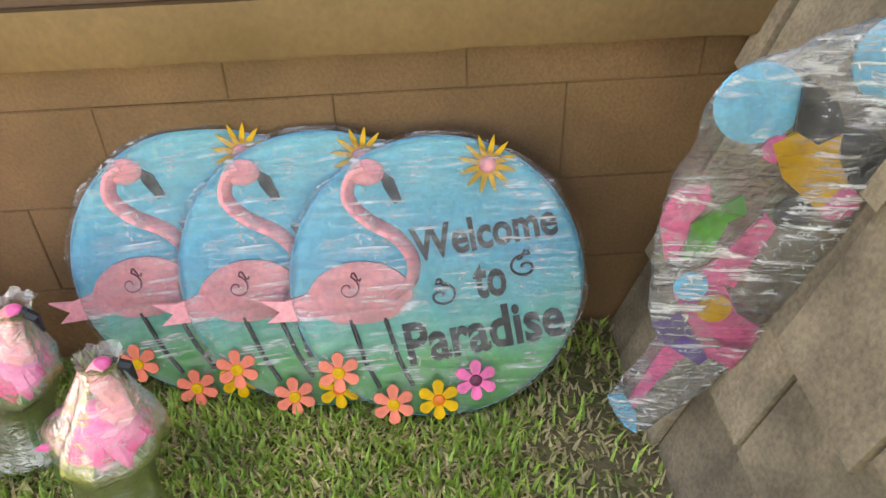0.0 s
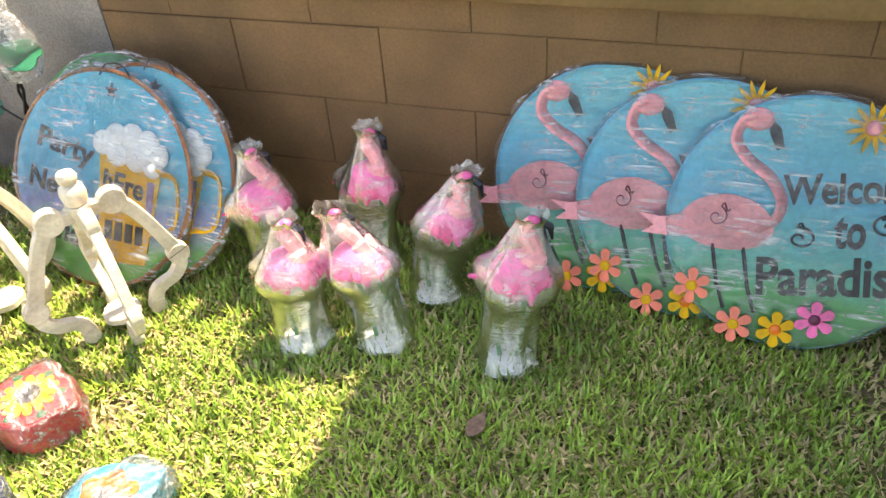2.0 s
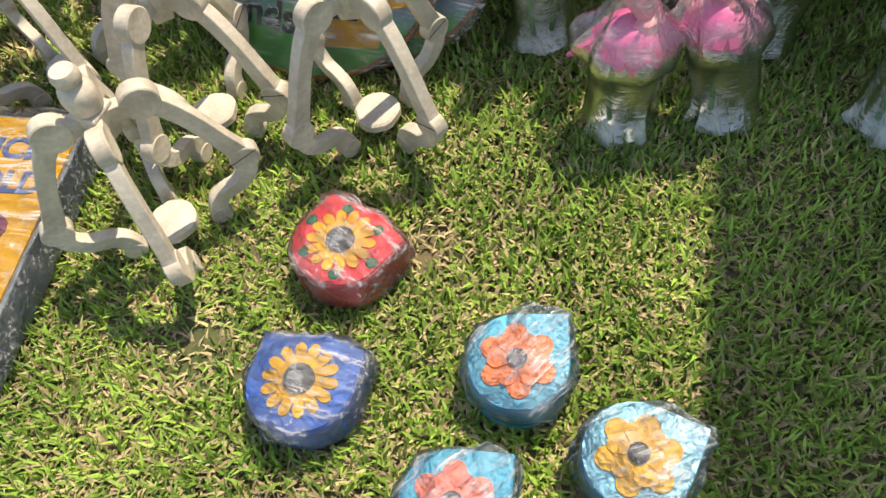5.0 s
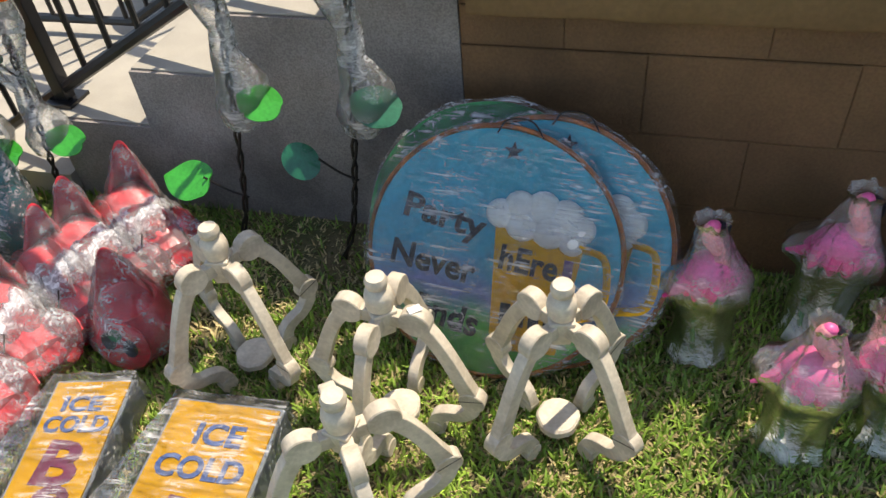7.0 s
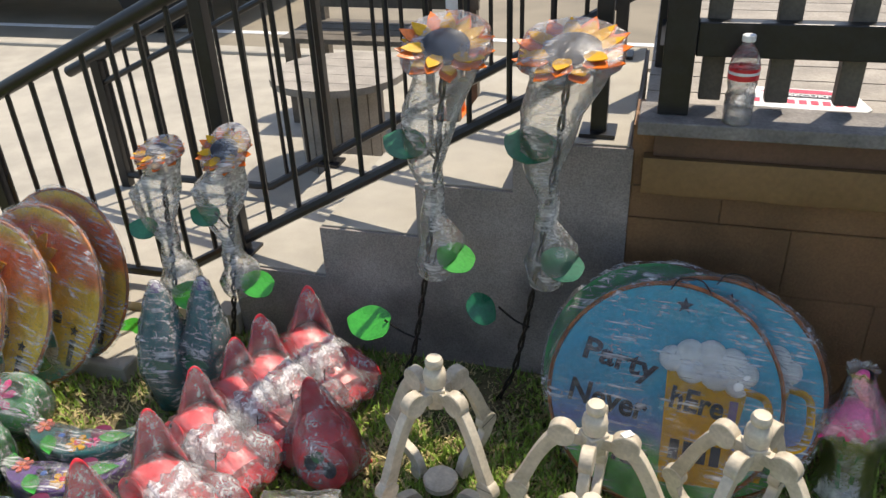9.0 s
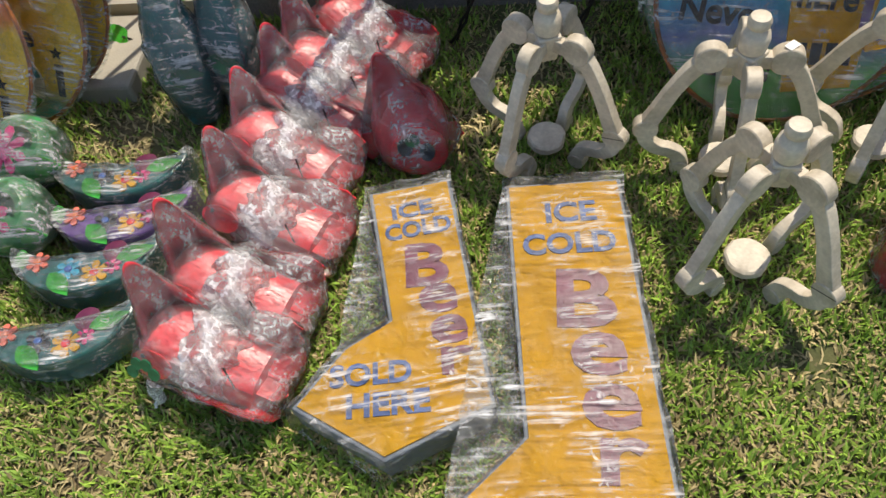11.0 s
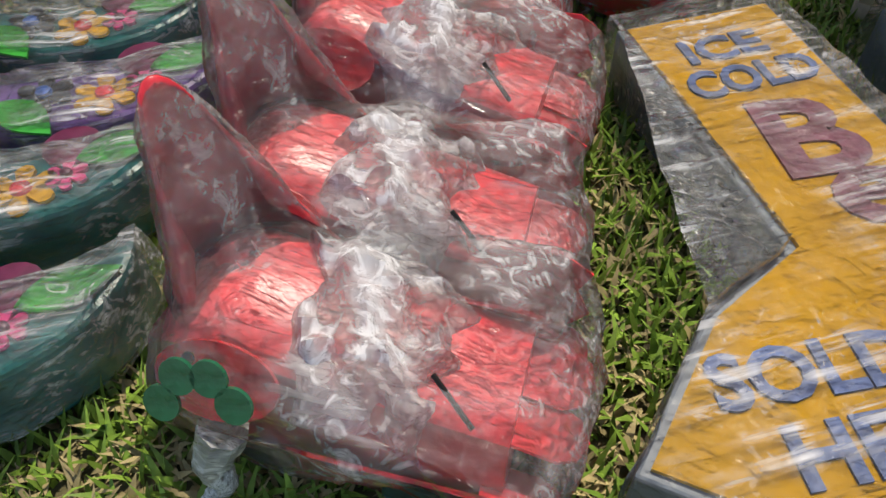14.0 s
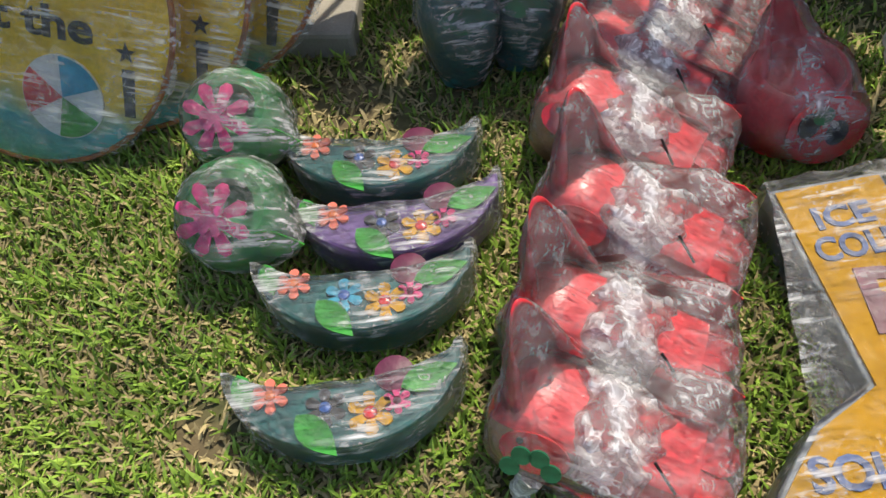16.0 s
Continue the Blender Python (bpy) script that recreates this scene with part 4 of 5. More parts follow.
def finial_stand(m, label):
    """Four scrolled cream legs between a turned top and a low hub."""
    s = thing("scrolled_stand", label, "wooden stand", m, "cream scrolled wooden stands")
    part("top_finial", lathe([(0.004, 0.34), (0.024, 0.345), (0.026, 0.358), (0.027, 0.37), (0.024, 0.384), (0.014, 0.392), (0.0195, 0.397), (0.021, 0.408), (0.017, 0.417), (0.004, 0.419)], 20), CREAM, s)
    hub = box(-0.024, 0.024, -0.024, 0.024, 0.3, 0.342)
    for v in hub.verts:
        if v.co.z < 0.32:
            v.co.x *= 0.7
            v.co.y *= 0.7
            v.co.z -= 0.02
    part("top_block", hub, CREAM, s, smooth=False, bevel=0.004)
    part("low_hub", lathe([(0.038, 0.03), (0.042, 0.034), (0.042, 0.048), (0.038, 0.052), (0.02, 0.053)], 22, wob=0.1), CREAM, s, "rough cream hub")
    t = 0.0115
    upper = [(0.062, 0.322, 0), (0.09, 0.296, 0), (0.118, 0.245, 0), (0.14, 0.19, 0), (0.16, 0.14, 0)]
    lower = [(0.164, 0.13, 0), (0.158, 0.098, 0), (0.135, 0.074, 0), (0.108, 0.066, 0), (0.088, 0.052, 0), (0.078, 0.022, 0)]
    for q in range(4):
        turn = Matrix.Rotation(math.pi / 2 * q + math.pi / 4, 4, "Z") @ Matrix.Rotation(math.pi / 2, 4, "X")
        leg = part("leg", ribbon(upper, 0.0175, 0.0145, t), CREAM, s, m=turn, smooth=False, bevel=0.002)
        part("leg_shoulder", box(0.016, 0.062, 0.305, 0.334, -t + 0.0006, t - 0.0006), CREAM, leg, smooth=False, bevel=0.002)
        part("leg_scroll", lathe([(0.028, -t - 0.002), (0.03, -t), (0.03, t), (0.028, t + 0.002)], 24), CREAM, leg, m=Matrix.Translation((0.066, 0.323, 0)))
        part("knee", lathe([(0.024, -t - 0.002), (0.026, -t), (0.026, t), (0.024, t + 0.002)], 22), CREAM, leg, m=Matrix.Translation((0.162, 0.132, 0)))
        part("lower_scroll", ribbon(lower, 0.017, 0.0135, t), CREAM, leg, smooth=False, bevel=0.002)
        part("foot", lathe([(0.018, -t - 0.002), (0.02, -t), (0.02, t), (0.018, t + 0.002)], 18), CREAM, leg, m=Matrix.Translation((0.08, 0.018, 0)))
        part("knee_joint", box(-0.026, 0.026, -0.0007, 0.0007, t + 0.002, t + 0.0026), INK, leg, "dark glue line", m=Matrix.Translation((0.16, 0.138, 0)) @ Matrix.Rotation(0.3, 4, "Z"), smooth=False)
    return s


st = finial_stand(at(-1.352, 1.5, 0, 12), "cream painted scrolled wooden stand on the grass")
for x, y, turn in ((-1.668, 1.46, 40), (-2.03, 1.53, 14), (-1.65, 1.21, -8)):
    copy_thing(st, at(x, y, 0, turn))
part("price_sticker", box(-0.012, 0.012, -0.008, 0.008, 0, 0.0005), WHITE, bpy.data.objects["scrolled_stand.001"], m=Matrix.Translation((0.047, -0.047, 0.354)), smooth=False)


def sunflower(x, y, height, head_r, leaves, label, tilt=(0, 0), wrap=(0.35, 0.95), over=0.19):
    s = thing("metal_sunflower", label, "garden ornament", at(x, y, 0), "metal sunflowers by the steps")
    lean = Vector((over / height, 0.0, 0))
    path = [lean * (k / 10) ** 0.6 * height + Vector((0, 0, height * k / 10)) for k in range(11)]
    for ph in (0, math.pi):
        part("stem", tube([p + Vector((0.006 * math.cos(i * 1.5 + ph), 0.006 * math.sin(i * 1.5 + ph), 0)) for i, p in enumerate(curve(path, 3))], 0.0042, 6), ROD, s, "twisted dark rod")
    top = Matrix.Translation(path[-1]) @ Matrix.Rotation(radians(tilt[0]), 4, "X") @ Matrix.Rotation(radians(tilt[1]), 4, "Y")
    for ring, (rr, z, n, mat) in enumerate(((head_r, 0.0, 15, ORANGE), (head_r * 0.88, 0.008, 13, YELLOW))):
        for k in range(n):
            a = 2 * math.pi * (k + ring * 0.5) / n
            b = prism(leaf_outline(rr * 0.62, rr * 0.36, 6), 0, 0.002)
            for v in b.verts:
                v.co.z += 0.25 * v.co.x ** 2 / rr + 0.01 * math.sin(k * 3)
            part("petal", b, mat, s, m=top @ Matrix.Rotation(a, 4, "Z") @ Matrix.Translation((rr * 0.38, 0, z)), smooth=False)
    part("seed_disc", lathe([(head_r * 0.5, 0.0), (head_r * 0.5, 0.012), (head_r * 0.4, 0.022), (head_r * 0.1, 0.026)], 20), INK, s, m=top)
    for dx, lz, mat, size, turn in leaves:
        p = lean * (lz / height) ** 0.6 * height
        b = prism([(size * (0.5 * math.cos(q) + 0.06 * math.cos(2 * q)), size * 0.42 * math.sin(q) * (1 + 0.25 * math.cos(q))) for q in (2 * math.pi * k / 28 for k in range(28))], 0, 0.003)
        for v in b.verts:
            v.co.z += 0.012 * math.cos(v.co.x / size * 3) - 0.75 * abs(v.co.y) - 0.35 * v.co.x ** 2 / size + 0.006 * noise.noise(v.co * 30)
        m = Matrix.Translation((p.x + dx, -0.03, lz)) @ Matrix.Rotation(radians(turn), 4, "Y") @ Matrix.Rotation(radians(30), 4, "X")
        part("leaf", b, mat, s, m=m)
        e = p.x + dx - math.copysign(size * 0.45, dx)
        part("leaf_stalk", tube(curve([(p.x, 0, lz - 0.07), ((p.x + e) / 2, -0.01, lz - 0.045), (e, -0.025, lz)], 4), 0.003, 5), ROD, s)
    # film skirt round the head, drawn in down the stem
    w = bmesh.new()
    rings = []
    lo, hi = wrap[0] * height, height + 0.03
    prof = [(0.04, -0.02), (0.05, 0.0), (0.062, 0.08), (0.05, 0.17), (0.03, 0.27), (0.026, 0.36), (0.042, 0.48), (0.062, 0.6), (0.07, 0.72), (head_r * 0.6, 0.84), (head_r * 0.72, 0.92), (head_r * 0.9, 0.95), (head_r * 0.86, 0.985), (head_r * 0.3, 1.0)]
    for r, t in prof:
        z = lo + (hi - lo) * t
        c = lean * (max(0.0, z / height)) ** 0.6 * height + Vector((0.03 if t < 0.2 else -0.028 if 0.45 < t < 0.8 else 0.0, 0, 0))
        rings.append([w.verts.new((c.x + r * (1 + 0.25 * noise.noise((math.cos(a) * 2, math.sin(a) * 2, z * 9 + x))) * math.cos(a), c.y + r * math.sin(a), z + (0 if t < 0.9 else -math.tan(radians(-tilt[0])) * r * math.sin(a)))) for a in (2 * math.pi * j / 26 for j in range(26))])
    for p, q in zip(rings, rings[1:]):
        for j in range(26):
            w.faces.new((p[j], p[(j + 1) % 26], q[(j + 1) % 26], q[j]))
    w.faces.new(rings[-1])
    part("plastic_wrap", w, WRAP_SLEEVE, s, "clear film drawn in round the stem")
    return s


sunflower(-2.264, 1.9, 1.0, 0.115, ((-0.15, 0.245, LIME, 0.125, -6), (-0.085, 0.79, LEAFDK, 0.105, 0), (0.075, 0.485, LIME, 0.1, 8)), "tall metal sunflower with orange petals in clear film", (24, 6), (0.41, 1), 0.18)
sunflower(-1.965, 1.9, 1.0, 0.13, ((-0.12, 0.335, LEAFDK, 0.095, 40), (-0.07, 0.81, LEAFDK, 0.12, 0), (0.055, 0.5, LEAFDK, 0.11, 10)), "tall metal sunflower with wide head in clear film", (16, -4), (0.42, 1), 0.165)
sunflower(-2.85, 1.93, 0.69, 0.078, ((-0.07, 0.515, LEAFDK, 0.085, 0), (0.085, 0.305, LIME, 0.1, 8)), "short metal sunflower with orange petals in clear film", (30, 6), (0.36, 1), 0.13)
sunflower(-3.05, 1.93, 0.665, 0.075, ((-0.17, 0.06, LIME, 0.1, -10), (-0.075, 0.45, LEAFDK, 0.085, 0), (0.06, 0.235, LIME, 0.11, 6)), "short metal sunflower beside the beach signs, in film", (14, 0), (0.33, 1), 0.12)


def film_over(outline, z, seed):
    """Film drawn over a lying board and down its sides."""
    bm = bmesh.new()
    top = [bm.verts.new((x * 1.03, y * 1.03, z)) for x, y in outline]
    low = [bm.verts.new((x * 1.06, y * 1.06, 0.012)) for x, y in outline]
    n = len(outline)
    f = bm.faces.new(top)
    for i in range(n):
        bm.faces.new((low[i], low[(i + 1) % n], top[(i + 1) % n], top[i]))
    bmesh.ops.triangulate(bm, faces=bm.faces)
    for _ in range(5):
        bmesh.ops.subdivide_edges(bm, edges=[e for e in bm.edges if e.calc_length() > 0.03], cuts=1)
        bmesh.ops.triangulate(bm, faces=[q for q in bm.faces if len(q.verts) > 3])
    for v in bm.verts:
        v.co += Vector((0.006 * noise.noise(v.co * 20), 0.006 * noise.noise(v.co * 20 + Vector((9, 0, 0))), 0.007 * noise.noise(v.co * 26 + Vector((seed, 0, 0)))))
    return bm


def round_plate(parent, name, mat, r, place, thick=0.003, k=1.0, label=""):
    return part(name, prism([(r * math.cos(a), r * k * math.sin(a)) for a in (2 * math.pi * i / 20 for i in range(20))], 0, thick), mat, parent, label, place, False)


def crest(height, r):
    """A curled sheet that rises to a rounded point at its back."""
    bm = bmesh.new()
    prev = None
    for i in range(15):
        v = i / 14
        row = []
        for j in range(17):
            u = radians(-88 + 176 * j / 16)
            top = height * (0.3 + 0.7 * max(0.0, math.cos(u)) ** 0.8)
            rr = r * (1 - 0.3 * v ** 1.5)
            row.append(bm.verts.new((-rr * math.cos(u) - 0.03 * v * v, rr * math.sin(u) * (1 - 0.35 * v * v), top * v)))
        if prev:
            for j in range(16):
                bm.faces.new((prev[j], prev[j + 1], row[j + 1], row[j]))
        prev = row
    return bm


def red_planter(m, label, seed=0.0, rise=0.165, detail=False):
    """A red sheet-metal bird planter: curled crest, boxy hollow body, scalloped tail."""
    s = thing("red_metal_planter", label, "garden planter", m, "red planters in a row")
    b = bmesh.new()
    nx, na = 16, 18
    rows = []
    for i in range(nx + 1):
        t = i / nx
        x = -0.155 + 0.27 * t
        nose = math.sqrt(max(0.0, 1 - (1 - min(1.0, t / 0.3)) ** 2))
        w = 0.02 + 0.056 * nose - 0.01 * t
        h = 0.04 + 0.115 * nose - 0.07 * t
        rows.append([b.verts.new((x, w * math.copysign(abs(math.cos(a)) ** 0.6, math.cos(a)), 0.004 + h * max(0.0, math.sin(a)) ** 0.55)) for a in (math.pi * j / na for j in range(na + 1))])
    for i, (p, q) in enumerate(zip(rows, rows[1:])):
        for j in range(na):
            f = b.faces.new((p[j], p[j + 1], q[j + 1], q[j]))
            # the sides take a duller red, with tan at the head end
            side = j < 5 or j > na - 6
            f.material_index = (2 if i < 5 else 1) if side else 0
    for row in (rows[0], rows[-1]):
        b.faces.new(row)
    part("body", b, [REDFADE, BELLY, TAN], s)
    for k, (y, z, l) in enumerate(((-0.058, 0.035, 0.062), (-0.022, 0.066, 0.07), (0.02, 0.07, 0.068), (0.056, 0.04, 0.06))):
        t = prism([(0, -0.022), (l * 0.7, -0.024), (l * 0.9, -0.017), (l, 0.0), (l * 0.9, 0.017), (l * 0.7, 0.024), (0, 0.022)], -0.0015, 0.0015)
        part("tail_feather", t, RED, s, m=Matrix.Translation((0.098, y, z)) @ Matrix.Rotation(radians(12), 4, "Y") @ Matrix.Rotation(radians(-34 + 22 * k), 4, "X"), smooth=False)
    hood = part("crest", crest(rise, 0.068), [RED, BELLY], s, "curled dark red crest", m=Matrix.Translation((-0.07, 0.008, 0.1)) @ Matrix.Rotation(radians(-28), 4, "Z"))
    hood.modifiers.new("sheet", "SOLIDIFY").thickness = 0.003
    flap = [(-0.05, 0.0), (0.02, -0.012), (0.085, -0.02), (0.118, -0.028), (0.133, -0.012), (0.124, 0.006), (0.14, 0.02), (0.128, 0.038), (0.138, 0.054), (0.115, 0.066), (0.05, 0.06), (-0.02, 0.045)]
    for side in (-1, 1):
        part("wing", prism(flap, -0.0015, 0.0015), RED, s, m=Matrix.Translation((0.01, side * 0.074, 0.042)) @ Matrix.Rotation(radians(90 - side * 22), 4, "X"), smooth=False)
    # red breast lobe with a rivet hole, one with a four-lobed leaf over it
    lobe = Matrix.Translation((-0.075, -0.07, 0.115)) @ Matrix.Rotation(radians(52), 4, "X")
    lb = round_plate(s, "breast_plate", RED, 0.044, lobe, 0.003, 0.62)
    round_plate(lb, "rivet_hole", INK, 0.0045, at(-0.02, 0.012, 0.0032), 0.001)
    for a in (20, 75, 125, 185) if detail else ():
        round_plate(s, "leaf_lobe", LEAFDK, 0.0125, Matrix.Translation((-0.072, -0.09, 0.122)) @ Matrix.Rotation(radians(58), 4, "X") @ at(0.025 * math.cos(radians(a)), 0.023 * math.sin(radians(a)), 0.006), 0.003)
    for px, pz, r, mat in ((-0.055, 0.034, 0.021, INK), (0.055, 0.02, 0.024, TEAL)):
        round_plate(s, "painted_patch", mat, r, Matrix.Translation((px, -0.0765 + 0.01 * max(0.0, px), pz)) @ Matrix.Rotation(radians(88), 4, "X"), 0.003, 0.7)
    part("handle_rod", tube([(0.06, -0.035, 0.122), (0.092, -0.058, 0.106)], 0.002, 6), ROD, s)
    part("plastic_wrap", film_hull(verts_of(s, ("body", "wing", "tail_feather", "breast_plate")), 0.004, 0.01, seed, 3), WRAP_CLEAR, s, "creased clear stretch film")
    part("plastic_wrap", film_hull(verts_of(s, ("crest",)), 0.003, 0.008, seed + 5, 3), WRAP_CLEAR, s, "clear stretch film pulled over the crest")
    # layers of film bunched over the open back
    sheet = bmesh.new()
    nx, ny = 34, 26
    grid = []
    for i in range(nx + 1):
        t = i / nx
        ragged = 0.012 * noise.noise((t * 6, seed, 0))
        grid.append([])
        for j in range(ny + 1):
            q = 2 * j / ny - 1
            x = -0.06 + 0.15 * t + 0.018 * noise.noise((q * 2, seed, t * 2))
            h = 0.185 - 0.085 * ((x + 0.155) / 0.27) - 0.05 * max(0.0, abs(q) - 0.6) / 0.4
            edge = min(1.0, 4 * min(t, 1 - t) + 0.5 * noise.noise((q * 3, t * 5, seed + 2)))
            z = h - 0.05 * (1 - max(0.0, edge)) + 0.009 * noise.noise((x * 40, q * 3 + seed, 0)) + 0.006 * noise.noise((x * 90, q * 8, seed))
            grid[-1].append(sheet.verts.new((x, q * (0.075 - 0.01 * t) + ragged, z)))
    for p, q in zip(grid, grid[1:]):
        for j in range(ny):
            sheet.faces.new((p[j], p[j + 1], q[j + 1], q[j]))
    part("bunched_wrap", sheet, WRAP_MILK, s, "white bunched layers of stretch film")
    if detail:  # a knotted end of film
        knot = curve([(-0.07, -0.088, 0.085), (-0.082, -0.1, 0.05), (-0.075, -0.104, 0.03), (-0.088, -0.112, 0.016), (-0.09, -0.118, 0.008)], 5)
        part("film_knot", tube(knot, [0.016 * (1 - k / len(knot)) ** 1.5 + 0.0018 + 0.002 * math.sin(k * 2.1) ** 2 for k in range(len(knot))], 8), WRAP_MILK, s, "twisted white end of film")
    return s


for i, (tip, tail, rise, pitch, lab) in enumerate((((-2.775, 1.015), (-2.515, 0.93), 0.16, 0, "red metal bird planter in milky stretch film, end of the row"), ((-2.72, 1.14), (-2.497, 1.07), 0.165, 1, "red metal bird planter wrapped in film among others"), ((-2.71, 1.335), (-2.462, 1.24), 0.15, 3, "red metal planter in creased film, mid row"), ((-2.712, 1.525), (-2.472, 1.4), 0.13, 4, "red metal planter under shiny stretch film"), ((-2.64, 1.65), (-2.435, 1.545), 0.125, 4, "red metal planter in film near the steps"), ((-2.59, 1.725), (-2.39, 1.65), 0.14, 8, "red pointed metal planter propped up in film"), ((-2.56, 1.885), (-2.345, 1.75), 0.15, 10, "red pointed planter in film beside the steps"))):
    a, b = Vector((*tip, 0)), Vector((*tail, 0))
    d = (b - a).normalized()
    o = b - d * 0.15
    red_planter(Matrix.Translation((o.x, o.y, 0.003 * pitch)) @ Matrix.Rotation(math.atan2(d.y, d.x), 4, "Z") @ Matrix.Rotation(radians(pitch), 4, "Y"), lab, i * 2.3, rise, i == 0)


def front_planter():
    """One red planter set apart, its round face turned to the lawn."""
    s = thing("red_metal_planter", "red metal bird planter facing out beside a cream stand", "garden planter", at(-2.335, 1.545, 0.0, 8), "red planters in a row")
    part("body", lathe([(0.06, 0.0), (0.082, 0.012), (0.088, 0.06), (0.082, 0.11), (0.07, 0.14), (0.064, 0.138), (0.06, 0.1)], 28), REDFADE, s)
    front = Matrix.Translation((0.02, -0.09, 0.09)) @ Matrix.Rotation(radians(76), 4, "X")
    face = round_plate(s, "face", RED, 0.062, front, 0.004, 1.0, "round red face plate")
    for px, py in ((0.016, -0.004), (-0.03, 0.014)):
        round_plate(face, "eye_patch", INK, 0.017, at(px, py, 0.0042), 0.002, 1.35)
    round_plate(face, "leaf_ornament", LEAFDK, 0.016, at(-0.012, 0.03, 0.0042), 0.003)
    for side in (-1, 1):
        part("wing", prism([(0, -0.03), (0.05, -0.045), (0.075, -0.02), (0.06, 0.0), (0.078, 0.02), (0.05, 0.045), (0, 0.03)], -0.0015, 0.0015), RED, s, m=Matrix.Translation((side * 0.075, -0.02, 0.09)) @ Matrix.Rotation(radians(90 if side > 0 else -90), 4, "Z") @ Matrix.Rotation(radians(80), 4, "Y"), smooth=False)
    hood = part("crest", crest(0.12, 0.066), RED, s, "low curled crest", m=Matrix.Translation((-0.01, 0.0, 0.12)) @ Matrix.Rotation(radians(-60), 4, "Z"))
    hood.modifiers.new("sheet", "SOLIDIFY").thickness = 0.003
    film(s, WRAP_CLEAR, 0.004, 0.01, 3, 17.0)


front_planter()


def crescent(m, label, seed, mat=TEAL, own=INK):
    """A teal crescent wall planter lying on the grass, with painted flowers and leaves."""
    s = thing("crescent_planter", label, "garden planter", m, "teal crescent planters on the grass")
    n = 22
    outer = [(0.165 * math.cos(math.pi + math.pi * i / n), 0.135 * math.sin(math.pi + math.pi * i / n) + 0.05) for i in range(n + 1)]
    inner = [(0.155 * math.cos(math.pi * 2 - math.pi * i / n), 0.045 * math.sin(math.pi * 2 - math.pi * i / n) + 0.052) for i in range(n + 1)]
    b = prism(outer + inner[1:-1], 0.0, 0.085)
    part("body", b, mat, s, smooth=False, bevel=0.008)
    for x, y, r, mt, c in ((-0.105, 0.005, 0.027, CORAL, ORANGE), (0.03, -0.042, 0.033, YELLOW, RED), (0.068, -0.03, 0.02, HOTPINK, MAROON), (-0.03, -0.025, 0.03, own, BLUE)):
        paint_flower(s, x, y, r, mt, c, 6, 0.086)
    for x, y, l, t, mt in ((-0.07, -0.03, 0.085, -52, LIME), (0.075, -0.012, 0.085, 16, LIME), (-0.15, 0.045, 0.06, 285, LIME)):
        part("leaf_ornament", prism(leaf_outline(l, l * 0.5, 10), 0, 0.003), mt, s, m=at(x, y, 0.089, t), smooth=False)
    part("berry", lathe([(0.028, 0), (0.028, 0.004), (0.02, 0.006)], 16), MAROON, s, m=at(0.068, 0.012, 0.0856))
    part("plastic_wrap", film_over(outer + inner[1:-1], 0.098, seed), WRAP_FOLD, s, "creased clear stretch film")


for x, y, turn, lab, sd, mt in ((-2.995, 1.02, 11, "dark teal crescent planter with orange flowers, in film", 1.0, TEAL), (-2.99, 1.185, 8, "teal crescent planter with a blue flower, in film", 2.0, TEAL), (-2.95, 1.31, 11, "purple and teal crescent planter in milky film", 3.0, PURPLE), (-2.995, 1.43, 3, "blue green crescent planter with leaves, in film", 4.0, TEAL)):
    crescent(Matrix.Translation((x, y, 0.004)) @ Matrix.Rotation(radians(turn), 4, "Z") @ Matrix.Diagonal((0.96, 0.92, 0.9, 1)), lab, sd, mt, AQUA if sd == 2.0 else INK)


def round_pot(x, y, tilt, label, seed):
    s = thing("round_green_planter", label, "garden planter", Matrix.Translation((x, y, 0.075)) @ Matrix.Rotation(radians(tilt), 4, "X"), "round green planters")
    b = lathe([(0.03, -0.072), (0.07, -0.06), (0.086, -0.02), (0.088, 0.02), (0.078, 0.05), (0.06, 0.062), (0.045, 0.06), (0.04, 0.03), (0.01, 0.02)], 24)
    part("body", b, GREEN, s)
    f = part("flower_ornament", prism(flower(8, 0.058, 0.3, 0.5, 5), 0, 0.003), HOTPINK, s, m=Matrix.Translation((-0.012, -0.02, 0.072)) @ Matrix.Rotation(0.3, 4, "X"), smooth=False)
    part("flower_centre", prism(flower(6, 0.026, 0.4, 0.5, 4), 0, 0.006), PINK, f, m=at(0, 0, 0.003, 20), smooth=False)
    part("leaf_ornament", prism(leaf_outline(0.09, 0.05), 0, 0.003), LIME, s, m=Matrix.Translation((0.03, -0.05, 0.05)) @ Matrix.Rotation(0.9, 4, "X"), smooth=False)
    film(s, WRAP_FOLD, 0.004, 0.008, 2, seed)


round_pot(-3.235, 1.485, 18, "round green planter with a hot pink flower, in film", 5.0)
round_pot(-3.2, 1.3, 24, "round green planter tipped on the grass, in film", 6.5)


